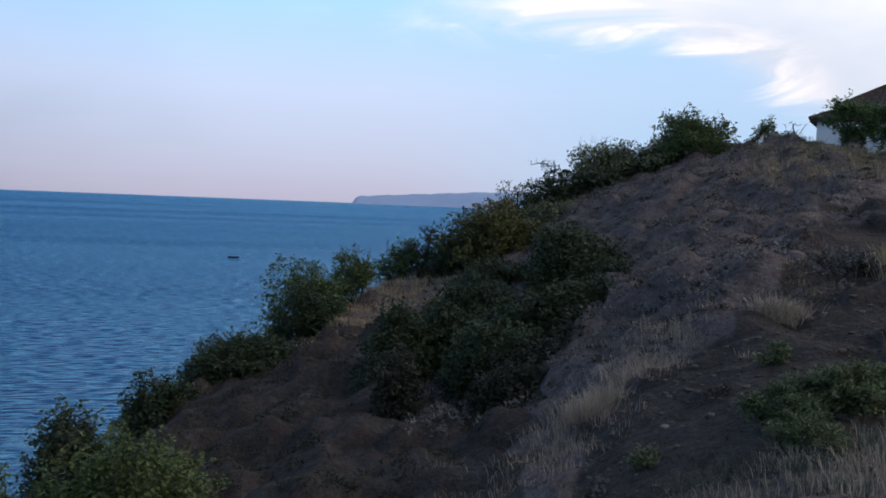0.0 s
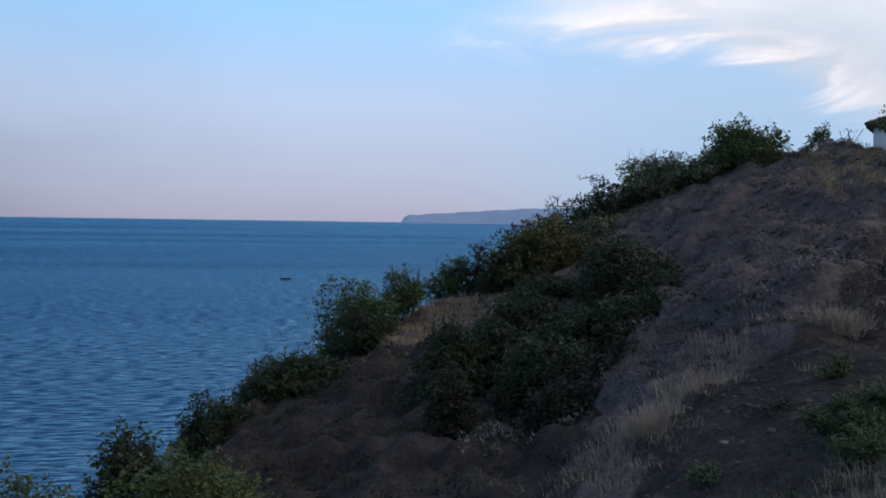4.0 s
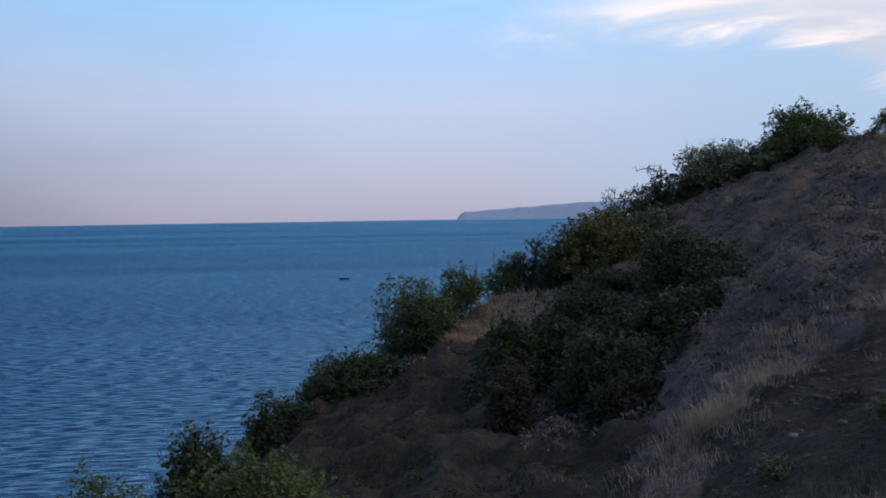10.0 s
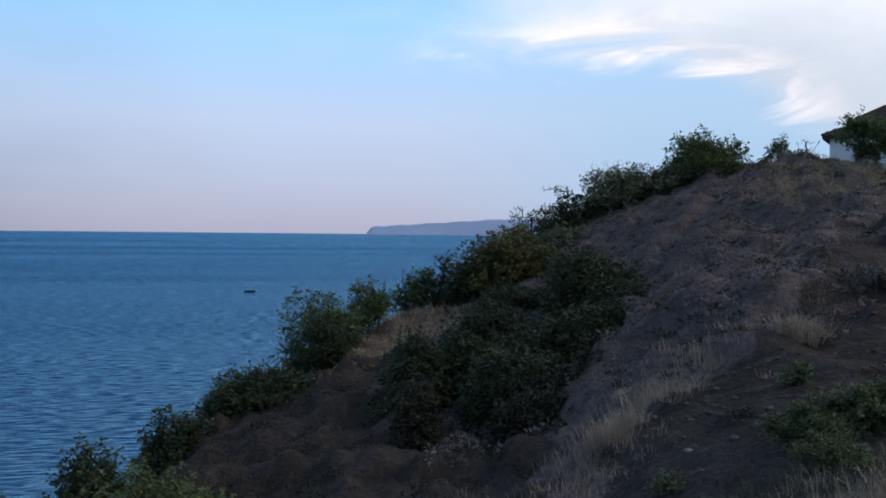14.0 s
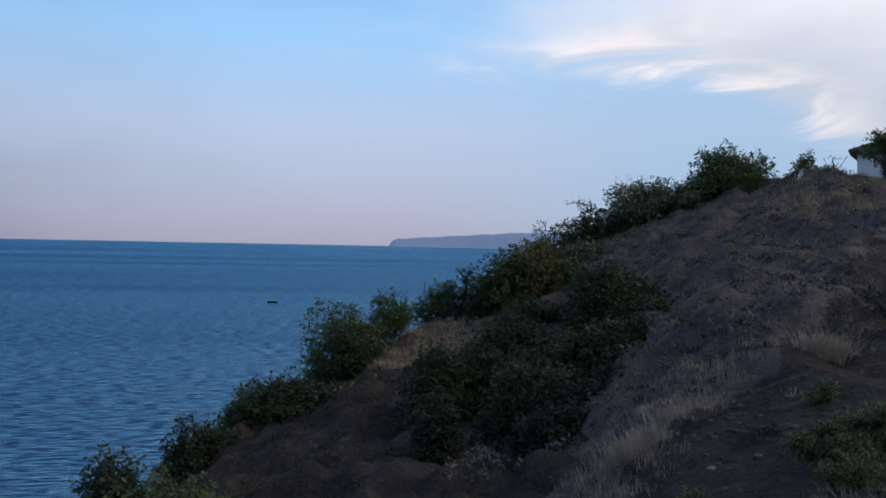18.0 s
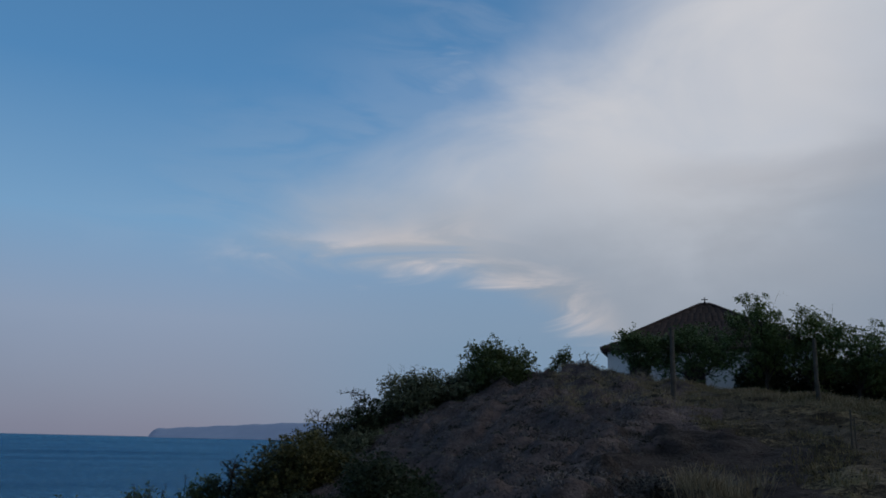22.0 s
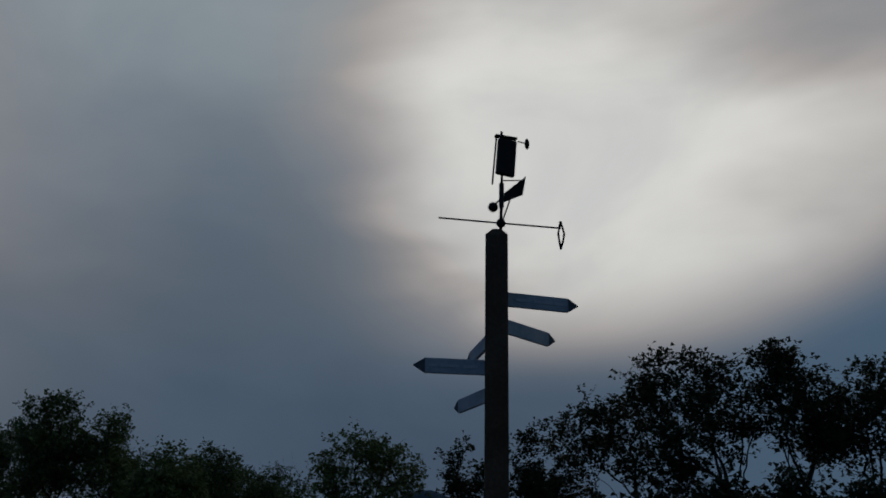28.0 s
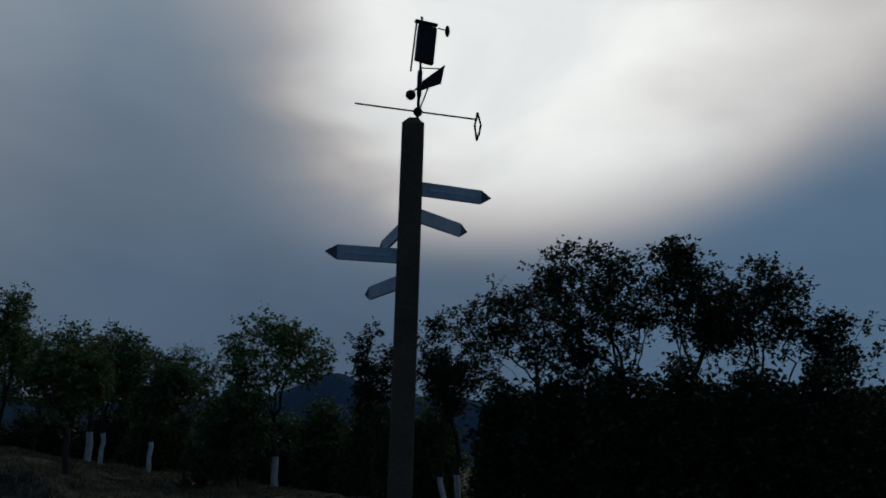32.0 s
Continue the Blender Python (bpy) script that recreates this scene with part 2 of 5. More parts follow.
def ground_material(name, zones):
    """Crumbly earth: patches, clods and grain, with straw litter where the patch noise is high; one set of colours for each zone of the plan."""
    mt = bpy.data.materials.new(name)
    mt.use_nodes = True
    nt = mt.node_tree
    b = nt.nodes["Principled BSDF"]
    b.inputs["Roughness"].default_value, b.inputs["Specular IOR Level"].default_value = 0.95, 0.12
    tc = nt.nodes.new("ShaderNodeTexCoord")

    def ns(scale, detail, rough, kind="noise"):
        n = nt.nodes.new("ShaderNodeTexNoise" if kind == "noise" else "ShaderNodeTexVoronoi")
        n.inputs["Scale"].default_value, n.inputs["Detail"].default_value, n.inputs["Roughness"].default_value = scale, detail, rough
        nt.links.new(tc.outputs["Object"], n.inputs["Vector"])
        return n.outputs[0]

    def mth(op, a, c, d=None):
        n = nt.nodes.new("ShaderNodeMath")
        n.operation = op
        for i, v in enumerate((a, c, d)):
            if v is None:
                continue
            if isinstance(v, (int, float)):
                n.inputs[i].default_value = v
            else:
                nt.links.new(v, n.inputs[i])
        return n.outputs[0]

    def ramp(v, stops):
        r = nt.nodes.new("ShaderNodeValToRGB")
        nt.links.new(v, r.inputs[0])
        while len(r.color_ramp.elements) < len(stops):
            r.color_ramp.elements.new(0.5)
        for e, (p, c) in zip(r.color_ramp.elements, stops):
            e.position, e.color = p, (*c, 1)
        return r.outputs[0]
    patch, clod, grain = ns(0.22, 4, .6), ns(1.9, 5, .65), ns(11, 4, .7)
    mixv = mth("ADD", mth("MULTIPLY", clod, .6), mth("MULTIPLY", grain, .5))
    lit = mth("ADD", mth("MULTIPLY", patch, 1.0), mth("MULTIPLY", mth("SUBTRACT", grain, .5), .65))
    lit = mth("ADD", lit, mth("MULTIPLY", mth("SUBTRACT", clod, .5), .5))

    def soft_step(v, lo, hi):
        mk = nt.nodes.new("ShaderNodeMapRange")
        mk.interpolation_type = "SMOOTHSTEP"
        nt.links.new(v, mk.inputs[0])
        mk.inputs[1].default_value, mk.inputs[2].default_value = lo, hi
        return mk.outputs[0]

    def blend(f, a, c):
        mx = nt.nodes.new("ShaderNodeMix")
        mx.data_type = "RGBA"
        nt.links.new(f, mx.inputs[0])
        for k, v in ((6, a), (7, c)):
            if isinstance(v, tuple):
                mx.inputs[k].default_value = (*v, 1)
            else:
                nt.links.new(v, mx.inputs[k])
        return mx.outputs[2]
    ragged = mth("ADD", mth("MULTIPLY", mth("SUBTRACT", clod, .5), 1.1), mth("MULTIPLY", mth("SUBTRACT", grain, .5), .7))
    colour = None
    for zone_name, dark, mid, light, straw, straw_at in zones:
        c = blend(soft_step(lit, straw_at, straw_at + .22), ramp(mixv, ((.38, dark), (.55, mid), (.74, light))), straw)
        if colour is not None:
            at = nt.nodes.new("ShaderNodeAttribute")
            at.attribute_name = zone_name
            c = blend(soft_step(mth("ADD", at.outputs["Fac"], ragged), .38, .62), colour, c)
        colour = c
    nt.links.new(colour, b.inputs["Base Color"])
    hgt = mth("ADD", mth("MULTIPLY", clod, 1.0), mth("MULTIPLY", grain, .45))
    bp = nt.nodes.new("ShaderNodeBump")
    bp.inputs["Strength"].default_value, bp.inputs["Distance"].default_value = 1.0, 0.16
    nt.links.new(hgt, bp.inputs["Height"])
    nt.links.new(bp.outputs[0], b.inputs["Normal"])
    return mt


GROUND_SOIL = ground_material("dry_hill_ground", (
    ("slope", (.060, .044, .041), (.136, .100, .092), (.22, .164, .147), (.27, .205, .172), .62),
    ("field", (.014, .011, .007), (.043, .033, .021), (.108, .083, .050), (.27, .21, .118), .44),
    ("worn", (.024, .0185, .013), (.086, .068, .048), (.175, .140, .098), (.27, .215, .142), .52),
    # darker soil colours; some shade of the slope's side is painted in with them
    ("dark_shaded_soil", (.024, .018, .0155), (.054, .041, .036), (.096, .073, .063), (.135, .103, .086), .64)))
GRASS = material("dry_grass", ((.16, .13, .092), (.28, .23, .16), (.43, .36, .255)), scale=1.5, fine=20, island=0.5, bump=0)
SEED_GRASS = material("brown_seed_grass", ((.16, .122, .072), (.31, .240, .145), (.50, .40, .25)), scale=1.5, fine=20, island=0.5, bump=0)
PALE_GRASS = material("pale_seed_grass", ((.20, .145, .112), (.36, .275, .21), (.54, .43, .335)), scale=1.5, fine=20, island=0.5, bump=0)
TUFT = material("grey_wormwood_tuft", ((.098, .080, .076), (.168, .140, .132), (.26, .22, .205)), scale=0.5, fine=12, island=0.25, bump=0)
SAGE_GREEN = material("grey_green_wormwood", ((.042, .050, .036), (.078, .090, .066), (.13, .14, .108)), scale=1.5, fine=20, island=0.4, bump=0)
SAGE = material("pale_grey_shrub", ((.055, .049, .044), (.098, .088, .079), (.15, .137, .122)), scale=1.5, fine=20, island=0.4, bump=0)
FIELD_GRASS = material("field_straw", ((.092, .071, .034), (.20, .156, .075), (.37, .293, .145)), scale=0.8, fine=20, island=0.5, bump=0)
SCRUB = material("grey_scrub", ((.036, .030, .025), (.070, .058, .047), (.120, .10, .080)), scale=1.5, fine=20, island=0.3, bump=0)
HERB = leaf_material("grey_green_herb", (.038, .050, .022), (.092, .112, .046), (.19, .205, .10))
STRAW = material("ledge_straw", ((.22, .15, .10), (.38, .265, .17), (.54, .40, .26)), scale=1.5, fine=20, island=0.5, bump=0)
LEAF = leaf_material("green_leaves", (.050, .070, .025), (.090, .118, .042), (.150, .178, .066))
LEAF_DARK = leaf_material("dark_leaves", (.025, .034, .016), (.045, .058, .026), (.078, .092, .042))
LEAF_FRESH = leaf_material("fresh_leaves", (.037, .054, .015), (.080, .102, .030), (.165, .182, .058))
LEAF_ORCH = leaf_material("orchard_leaves", (.066, .100, .034), (.132, .180, .060), (.225, .275, .098))
LEAF_ORCH_DARK = leaf_material("dark_orchard_leaves", (.054, .085, .032), (.106, .152, .056), (.18, .23, .088))
LEAF_OLIVE = leaf_material("olive_grey_leaves", (.085, .092, .050), (.165, .170, .092), (.28, .275, .165))
LEAF_RUST = leaf_material("turning_leaves", (.050, .056, .020), (.108, .098, .032), (.22, .165, .052))
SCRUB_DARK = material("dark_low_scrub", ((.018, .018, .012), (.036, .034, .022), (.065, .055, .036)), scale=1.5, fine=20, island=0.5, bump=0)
PALE_INK = material("faded_white_writing", ((.48, .52, .57), (.62, .65, .69)), scale=4, fine=30, bump=0)
BARK = material("bark", ((.020, .016, .012), (.045, .036, .028), (.075, .062, .050)), scale=6, fine=40, bump=0.7)
WHITEWASH = material("whitewash", ((.40, .40, .39), (.66, .66, .65), (.80, .80, .79)), scale=5, fine=40, bump=0.3)
POSTWOOD = material("weathered_post_wood", ((.064, .041, .026), (.125, .082, .053), (.195, .134, .089)), scale=2.5, fine=30, bump=0.4)
SIGN = material("blue_grey_sign_board", ((.30, .34, .40), (.44, .49, .55), (.58, .62, .66)), scale=4, fine=35, bump=0.2)
INK = material("sign_ink", ((.10, .11, .13), (.16, .17, .19)), scale=4, fine=30, bump=0)
IRON = material("black_iron", ((.012, .012, .012), (.03, .03, .032)), scale=8, fine=60, rough=0.55, metal=0.6, bump=0.1)
RUST = material("rusty_iron", ((.05, .03, .022), (.11, .06, .04)), scale=8, fine=60, rough=0.7, metal=0.4, bump=0.2)
WALL = material("white_lime_plaster", ((.60, .60, .60), (.74, .74, .74), (.80, .80, .80)), scale=0.8, fine=14, bump=0.2)
TILE = material("old_roof_tile", ((.034, .021, .017), (.060, .037, .030), (.094, .060, .048)), scale=1.5, fine=18, bump=0.4, objrand=0.5)
WOOD = material("grey_pole_wood", ((.055, .044, .035), (.105, .086, .068), (.16, .135, .108)), scale=3, fine=40, bump=0.4)
BOARD = material("white_board", ((.76, .76, .76), (.86, .86, .86)), scale=3, fine=20, bump=0.1)
CLOD = material("dry_clod", ((.035, .027, .020), (.085, .067, .050), (.18, .145, .11)), scale=1.5, fine=30, island=0.6, bump=0.2)
STONE = material("pale_stone", ((.12, .105, .09), (.20, .18, .155), (.29, .265, .23)), scale=4, fine=30, bump=0.5)
# air haze over the far woods is put into this blue base colour
HILL = material("far_woods_painted_haze", ((.050, .084, .122), (.064, .102, .144), (.082, .122, .166)), scale=0.012, fine=0.09, bump=0, spec=0.0)
# distance haze is painted into the cape's blue, plus a weak glow to lift it
CAPE = material("cape_painted_haze", ((.15, .21, .32), (.18, .24, .36), (.21, .27, .38)), scale=0.004, fine=0.03, bump=0)
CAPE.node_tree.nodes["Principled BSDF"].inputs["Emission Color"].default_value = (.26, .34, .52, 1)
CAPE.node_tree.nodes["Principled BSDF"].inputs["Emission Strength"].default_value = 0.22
HULL = material("dark_boat_hull", ((.02, .02, .025), (.05, .05, .06)), scale=2, fine=12, bump=0.1)
GLASS = material("dark_window_glass", ((.02, .022, .025), (.03, .032, .035)), rough=0.12, bump=0, spec=0.5)


def water_material():
    """Sea: a blue body, ripples whose light and dark are painted by wave noise into body and gloss colour, and a sheen
    that grows towards the horizon.
    """
    mt = bpy.data.materials.new("sea_water")
    mt.use_nodes = True
    nt = mt.node_tree
    nt.nodes.remove(nt.nodes["Principled BSDF"])
    tc = nt.nodes.new("ShaderNodeTexCoord")
    mp = nt.nodes.new("ShaderNodeMapping")
    mp.vector_type = "TEXTURE"
    mp.inputs["Rotation"].default_value = (0, 0, radians(16))
    mp.inputs["Scale"].default_value = (5.0, 1.0, 1.0)
    nt.links.new(tc.outputs["Object"], mp.inputs[0])

    def noise_at(scale, detail, rough):
        n = nt.nodes.new("ShaderNodeTexNoise")
        n.inputs["Scale"].default_value, n.inputs["Detail"].default_value, n.inputs["Roughness"].default_value = scale, detail, rough
        nt.links.new(mp.outputs[0], n.inputs["Vector"])
        return n.outputs[0]
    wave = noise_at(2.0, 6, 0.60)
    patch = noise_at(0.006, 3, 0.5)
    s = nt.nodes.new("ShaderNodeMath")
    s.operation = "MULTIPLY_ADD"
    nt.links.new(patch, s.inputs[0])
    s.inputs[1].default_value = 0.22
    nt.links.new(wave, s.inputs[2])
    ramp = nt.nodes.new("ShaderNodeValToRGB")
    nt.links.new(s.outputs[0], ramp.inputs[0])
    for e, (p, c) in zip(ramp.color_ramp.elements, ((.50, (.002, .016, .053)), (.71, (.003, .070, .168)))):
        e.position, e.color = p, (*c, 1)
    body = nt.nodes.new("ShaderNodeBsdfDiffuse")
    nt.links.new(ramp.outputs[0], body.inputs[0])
    gloss = nt.nodes.new("ShaderNodeBsdfGlossy")
    # the gloss tint also carries painted dark troughs and bright crests
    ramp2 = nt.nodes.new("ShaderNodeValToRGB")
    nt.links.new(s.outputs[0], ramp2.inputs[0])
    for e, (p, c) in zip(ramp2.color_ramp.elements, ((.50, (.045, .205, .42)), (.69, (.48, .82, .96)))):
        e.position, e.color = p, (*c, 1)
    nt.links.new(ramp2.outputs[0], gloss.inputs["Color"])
    gloss.inputs["Roughness"].default_value = 0.18
    fr = nt.nodes.new("ShaderNodeFresnel")
    fr.inputs["IOR"].default_value = 1.33
    k = nt.nodes.new("ShaderNodeMath")
    k.operation = "MULTIPLY"
    nt.links.new(fr.outputs[0], k.inputs[0])
    k.inputs[1].default_value = 0.47
    mx = nt.nodes.new("ShaderNodeMixShader")
    nt.links.new(k.outputs[0], mx.inputs[0])
    nt.links.new(body.outputs[0], mx.inputs[1])
    nt.links.new(gloss.outputs[0], mx.inputs[2])
    nt.links.new(mx.outputs[0], nt.nodes["Material Output"].inputs[0])
    bp = nt.nodes.new("ShaderNodeBump")
    bp.inputs["Strength"].default_value, bp.inputs["Distance"].default_value = 1.0, 0.8
    nt.links.new(wave, bp.inputs["Height"])
    nt.links.new(bp.outputs[0], gloss.inputs["Normal"])
    return mt


SEAWATER = water_material()


# ---- mesh helpers ----
def mesh_from(name, verts, faces, mat, smooth=False, mats=None, face_mats=None):
    me = bpy.data.meshes.new(name)
    v = np.asarray(verts, dtype=np.float32)
    f = np.asarray(faces, dtype=np.int32)
    k = f.shape[1]
    me.vertices.add(len(v))
    me.vertices.foreach_set("co", v.ravel())
    me.loops.add(f.size)
    me.loops.foreach_set("vertex_index", f.ravel())
    me.polygons.add(len(f))
    me.polygons.foreach_set("loop_start", np.arange(0, f.size, k, dtype=np.int32))
    me.polygons.foreach_set("loop_total", np.full(len(f), k, dtype=np.int32))
    for x in mats or (mat,):
        me.materials.append(x)
    if face_mats is not None:
        me.polygons.foreach_set("material_index", np.asarray(face_mats, dtype=np.int32))
    me.polygons.foreach_set("use_smooth", np.full(len(f), smooth))
    me.update(calc_edges=True)
    me.validate()
    return me


def under(ob, parent):
    ob.parent = parent
    return ob


def part(name, bm, mat, parent, label="", m=None, smooth=False):
    """Links a bmesh as one mesh object under a thing or a part."""
    me = bpy.data.meshes.new(name)
    bm.to_mesh(me)
    bm.free()
    me.materials.append(mat)
    if smooth:
        me.polygons.foreach_set("use_smooth", np.full(len(me.polygons), True))
    ob = new(name, me)
    ob.parent = parent
    if m is not None:
        ob.matrix_basis = m
    if label:
        ob["label"] = label
    return ob


def box(bm, sx, sy, sz, at=(0, 0, 0), rot=None, bevel=0.0):
    m = Matrix.Translation(at) @ (rot.to_4x4() if rot is not None else Matrix.Identity(4)) @ Matrix.Diagonal((sx, sy, sz, 1))
    r = bmesh.ops.create_cube(bm, size=1, matrix=m)
    if bevel:
        es = list({e for v in r["verts"] for e in v.link_edges})
        bmesh.ops.bevel(bm, geom=es, offset=bevel, segments=2, affect="EDGES", profile=0.5)
    return bm


def rod(bm, a, b, r1, r2=None, n=8):
    a, b = Vector(a), Vector(b)
    d = b - a
    m = Matrix.Translation((a + b) / 2) @ d.to_track_quat("Z", "Y").to_matrix().to_4x4()
    bmesh.ops.create_cone(bm, cap_ends=True, segments=n, radius1=r1, radius2=r1 if r2 is None else r2, depth=d.length, matrix=m)
    return bm


def tube(path, radii, n=6):
    """Vertices and quads of a tapering tube along a path."""
    path = np.asarray(path, float)
    k = len(path)
    tan = np.gradient(path, axis=0)
    tan /= np.linalg.norm(tan, axis=1, keepdims=True) + 1e-9
    ref = np.array([0.3, 0.9, 0.1]) if abs(tan[0][2]) > 0.8 else np.array([0, 0, 1.0])
    u = np.cross(tan, ref)
    u /= np.linalg.norm(u, axis=1, keepdims=True) + 1e-9
    w = np.cross(tan, u)
    t = np.arange(n) * 2 * np.pi / n
    v = path[:, None] + np.asarray(radii)[:, None, None] * (np.cos(t)[None, :, None] * u[:, None] + np.sin(t)[None, :, None] * w[:, None])
    i, j = np.meshgrid(np.arange(k - 1), np.arange(n), indexing="ij")
    f = np.stack([i * n + j, i * n + (j + 1) % n, (i + 1) * n + (j + 1) % n, (i + 1) * n + j], -1).reshape(-1, 4)
    return v.reshape(-1, 3), f


# ---- the ground ----
# bearing, distance of the crest, its height above the eye, sag of the hollow before it, fall beyond it
GROUND = [(-180, 40, -1.2, 0.0, 0.00), (-110, 28, -2.1, 0.1, 0.01), (-79, 26, -1.85, 0.1, 0.02), (-67.5, 26, -1.2, 0.15, 0.03), (-57, 30, -0.38, 0.2, 0.05),
          (-50, 31, 0.50, 0.25, 0.04), (-45, 30, 0.75, 0.35, 0.03), (-38, 29, 1.40, 0.45, 0.0), (-27, 33, 2.10, 0.75, -0.005), (-22, 37, 2.98, 1.0, 0.01),
          (-18, 38, 2.95, 1.2, 0.05), (-15, 38.5, 2.75, 1.4, 0.25), (-11.5, 39, 1.85, 1.6, 0.4), (-6, 39, -0.3, 2.0, 0.55), (0, 38, -2.15, 2.2, 0.65),
          (7, 33, -3.6, 1.7, 0.8), (12, 29, -4.75, 1.4, 0.9), (18, 24.5, -5.6, 1.0, 0.9), (24, 19, -6.0, 0.6, 0.9), (40, 11, -5.4, 0.2, 0.9),
          (70, 7, -3.8, 0.0, 0.9), (110, 6, -3.2, 0.0, 0.9), (145, 14, -2.2, 0.0, 0.7), (180, 40, -1.2, 0.0, 0.00)]
_G = np.array(GROUND)


def ground_rel(az, r):
    """Height of the ground against the eye, for arrays of bearing and distance."""
    az = (np.asarray(az, float) + 180) % 360 - 180
    r = np.asarray(r, float)
    vals = []
    for k in range(1, 5):
        acc = 0
        for o, wgt in ((-3, .2), (-1.5, .2), (0, .2), (1.5, .2), (3, .2)):
            acc = acc + wgt * np.interp((az + o * (1 + 0 * az) + 180) % 360 - 180, _G[:, 0], _G[:, k])
        vals.append(acc)
    D, zc, sag, fall = vals
    u = r / D
    inside = -EYE + (zc + EYE) * np.clip(u, 0, 1) ** 1.15 - sag * np.sin(np.pi * np.clip(u, 0, 1) ** 0.72)
    # round the crest off over a few metres
    k = 4.0
    over = np.logaddexp(0, (r - D) / k * 2.2) * k / 2.2
    z = inside - fall * over
    return z


def lattice(x, y, seed):
    """Smooth value noise, -1 to 1, for arrays."""
    xi, yi = np.floor(x), np.floor(y)
    fx, fy = x - xi, y - yi
    fx, fy = fx * fx * (3 - 2 * fx), fy * fy * (3 - 2 * fy)

    def h(a, c):
        v = np.sin(a * 127.1 + c * 311.7 + seed * 74.7) * 43758.5453
        return (v - np.floor(v)) * 2 - 1
    return (h(xi, yi) * (1 - fx) + h(xi + 1, yi) * fx) * (1 - fy) + (h(xi, yi + 1) * (1 - fx) + h(xi + 1, yi + 1) * fx) * fy


def bumps(x, y):
    """Hummocks: broad swells, tussocks and clods."""
    a = 0.22 * lattice(x * .22, y * .22, 1) + 0.13 * lattice(x * .55 + y * .2, y * .55 - x * .2, 2)
    tus = lattice(x * 1.5 + .3 * y, y * 1.5 - .3 * x, 3)
    a = a + 0.30 * np.maximum(tus, -.3) * np.clip(np.hypot(x, y) / 10 - .55, .15, 1) + 0.075 * lattice(x * 2.9, y * 2.7 + x, 4) + 0.02 * lattice(x * 8 - y, y * 8, 5)
    return a


def bank_at(x, y):
    """Distances along and across the low crumbling bank in the field, and its length."""
    ax, ay = polar(-50, 18.2)
    bx, by = polar(-67, 10.5)
    L = math.hypot(bx - ax, by - ay)
    ux, uy = (bx - ax) / L, (by - ay) / L
    s = (x - ax) * ux + (y - ay) * uy
    d = -(x - ax) * uy + (y - ay) * ux
    return s, (d if ax * uy - ay * ux < 0 else -d), L


PATH_LINE = [polar(a, r) for a, r in ((-27, 31), (-31.7, 25), (-38.6, 20.5), (-42.2, 12.7), (-44, 8.1), (-52, 3))]


def crumbled(x, y):
    """1 on the dark broken soil before the bank."""
    s, d, L = bank_at(x, y)
    az = np.degrees(np.arctan2(-x, y))
    wob = .7 * lattice(x * .7, y * .7, 21) + .5 * lattice(x * 2.1, y * 2.1, 22)
    return np.clip(.3 - d + wob, 0, 1) * np.clip((L + 1 - s) / 2 + wob, 0, 1) * np.clip((-37 - az) / 4 + wob, 0, 1)


def bare(x, y):
    """1 where feet have worn the field to earth: the path and the clods before the bank."""
    x, y = np.asarray(x, float), np.asarray(y, float)
    best = np.full(np.shape(x), 99.0)
    for (ax, ay), (bx, by) in zip(PATH_LINE, PATH_LINE[1:]):
        t = np.clip(((x - ax) * (bx - ax) + (y - ay) * (by - ay)) / ((bx - ax) ** 2 + (by - ay) ** 2), 0, 1)
        best = np.minimum(best, np.hypot(x - ax - t * (bx - ax), y - ay - t * (by - ay)))
    wob = .7 * lattice(x * .7, y * .7, 21) + .5 * lattice(x * 2.1, y * 2.1, 22)
    p = np.clip(1.3 - best + wob * .7, 0, 1)
    return np.maximum(p, crumbled(x, y))


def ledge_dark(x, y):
    """1 on the dark crumbling shoulder between the slope and the path, where shade of that side is painted in with the
    soil.
    """
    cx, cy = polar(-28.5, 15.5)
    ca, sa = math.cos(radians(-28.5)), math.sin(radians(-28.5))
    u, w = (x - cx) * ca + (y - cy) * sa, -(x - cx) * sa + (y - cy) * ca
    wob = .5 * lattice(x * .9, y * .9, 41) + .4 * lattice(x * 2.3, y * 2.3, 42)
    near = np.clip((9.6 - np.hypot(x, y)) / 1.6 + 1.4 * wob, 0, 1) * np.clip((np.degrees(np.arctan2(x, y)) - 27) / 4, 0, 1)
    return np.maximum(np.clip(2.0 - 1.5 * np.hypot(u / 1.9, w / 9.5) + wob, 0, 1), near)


def scree(x, y):
    """1 on the smooth run of dark loose soil below the strip of tall grass."""
    az, r = np.degrees(np.arctan2(-x, y)), np.hypot(x, y)
    wob = .5 * lattice(x * .9, y * .9, 61) + .3 * lattice(x * 2.6, y * 2.6, 62)
    edge = np.interp(-az, [8.6, 10.4, 13.0, 15.8, 21.0, 26.0], [10.2, 10.4, 10.7, 11.7, 11.6, 11.0])
    return np.clip(.5 + (edge - r) * 1.4 + wob * .6, 0, 1) * np.clip(.5 + (r - 6.4) * .8 + wob, 0, 1) * np.clip((-az - 8.5) / 1.5 + wob, 0, 1) * np.clip((27 + az) / 2 + wob, 0, 1)


def steps(x, y):
    """Low broken edges that rain and feet have cut into the field."""
    t = lattice(x * .42 + .2 * y, y * .42, 51) + .45 * lattice(x * 1.2, y * 1.2, 52)
    return .10 * np.clip((t + .05) / .12, 0, 1) + .08 * np.clip((t - .45) / .10, 0, 1)


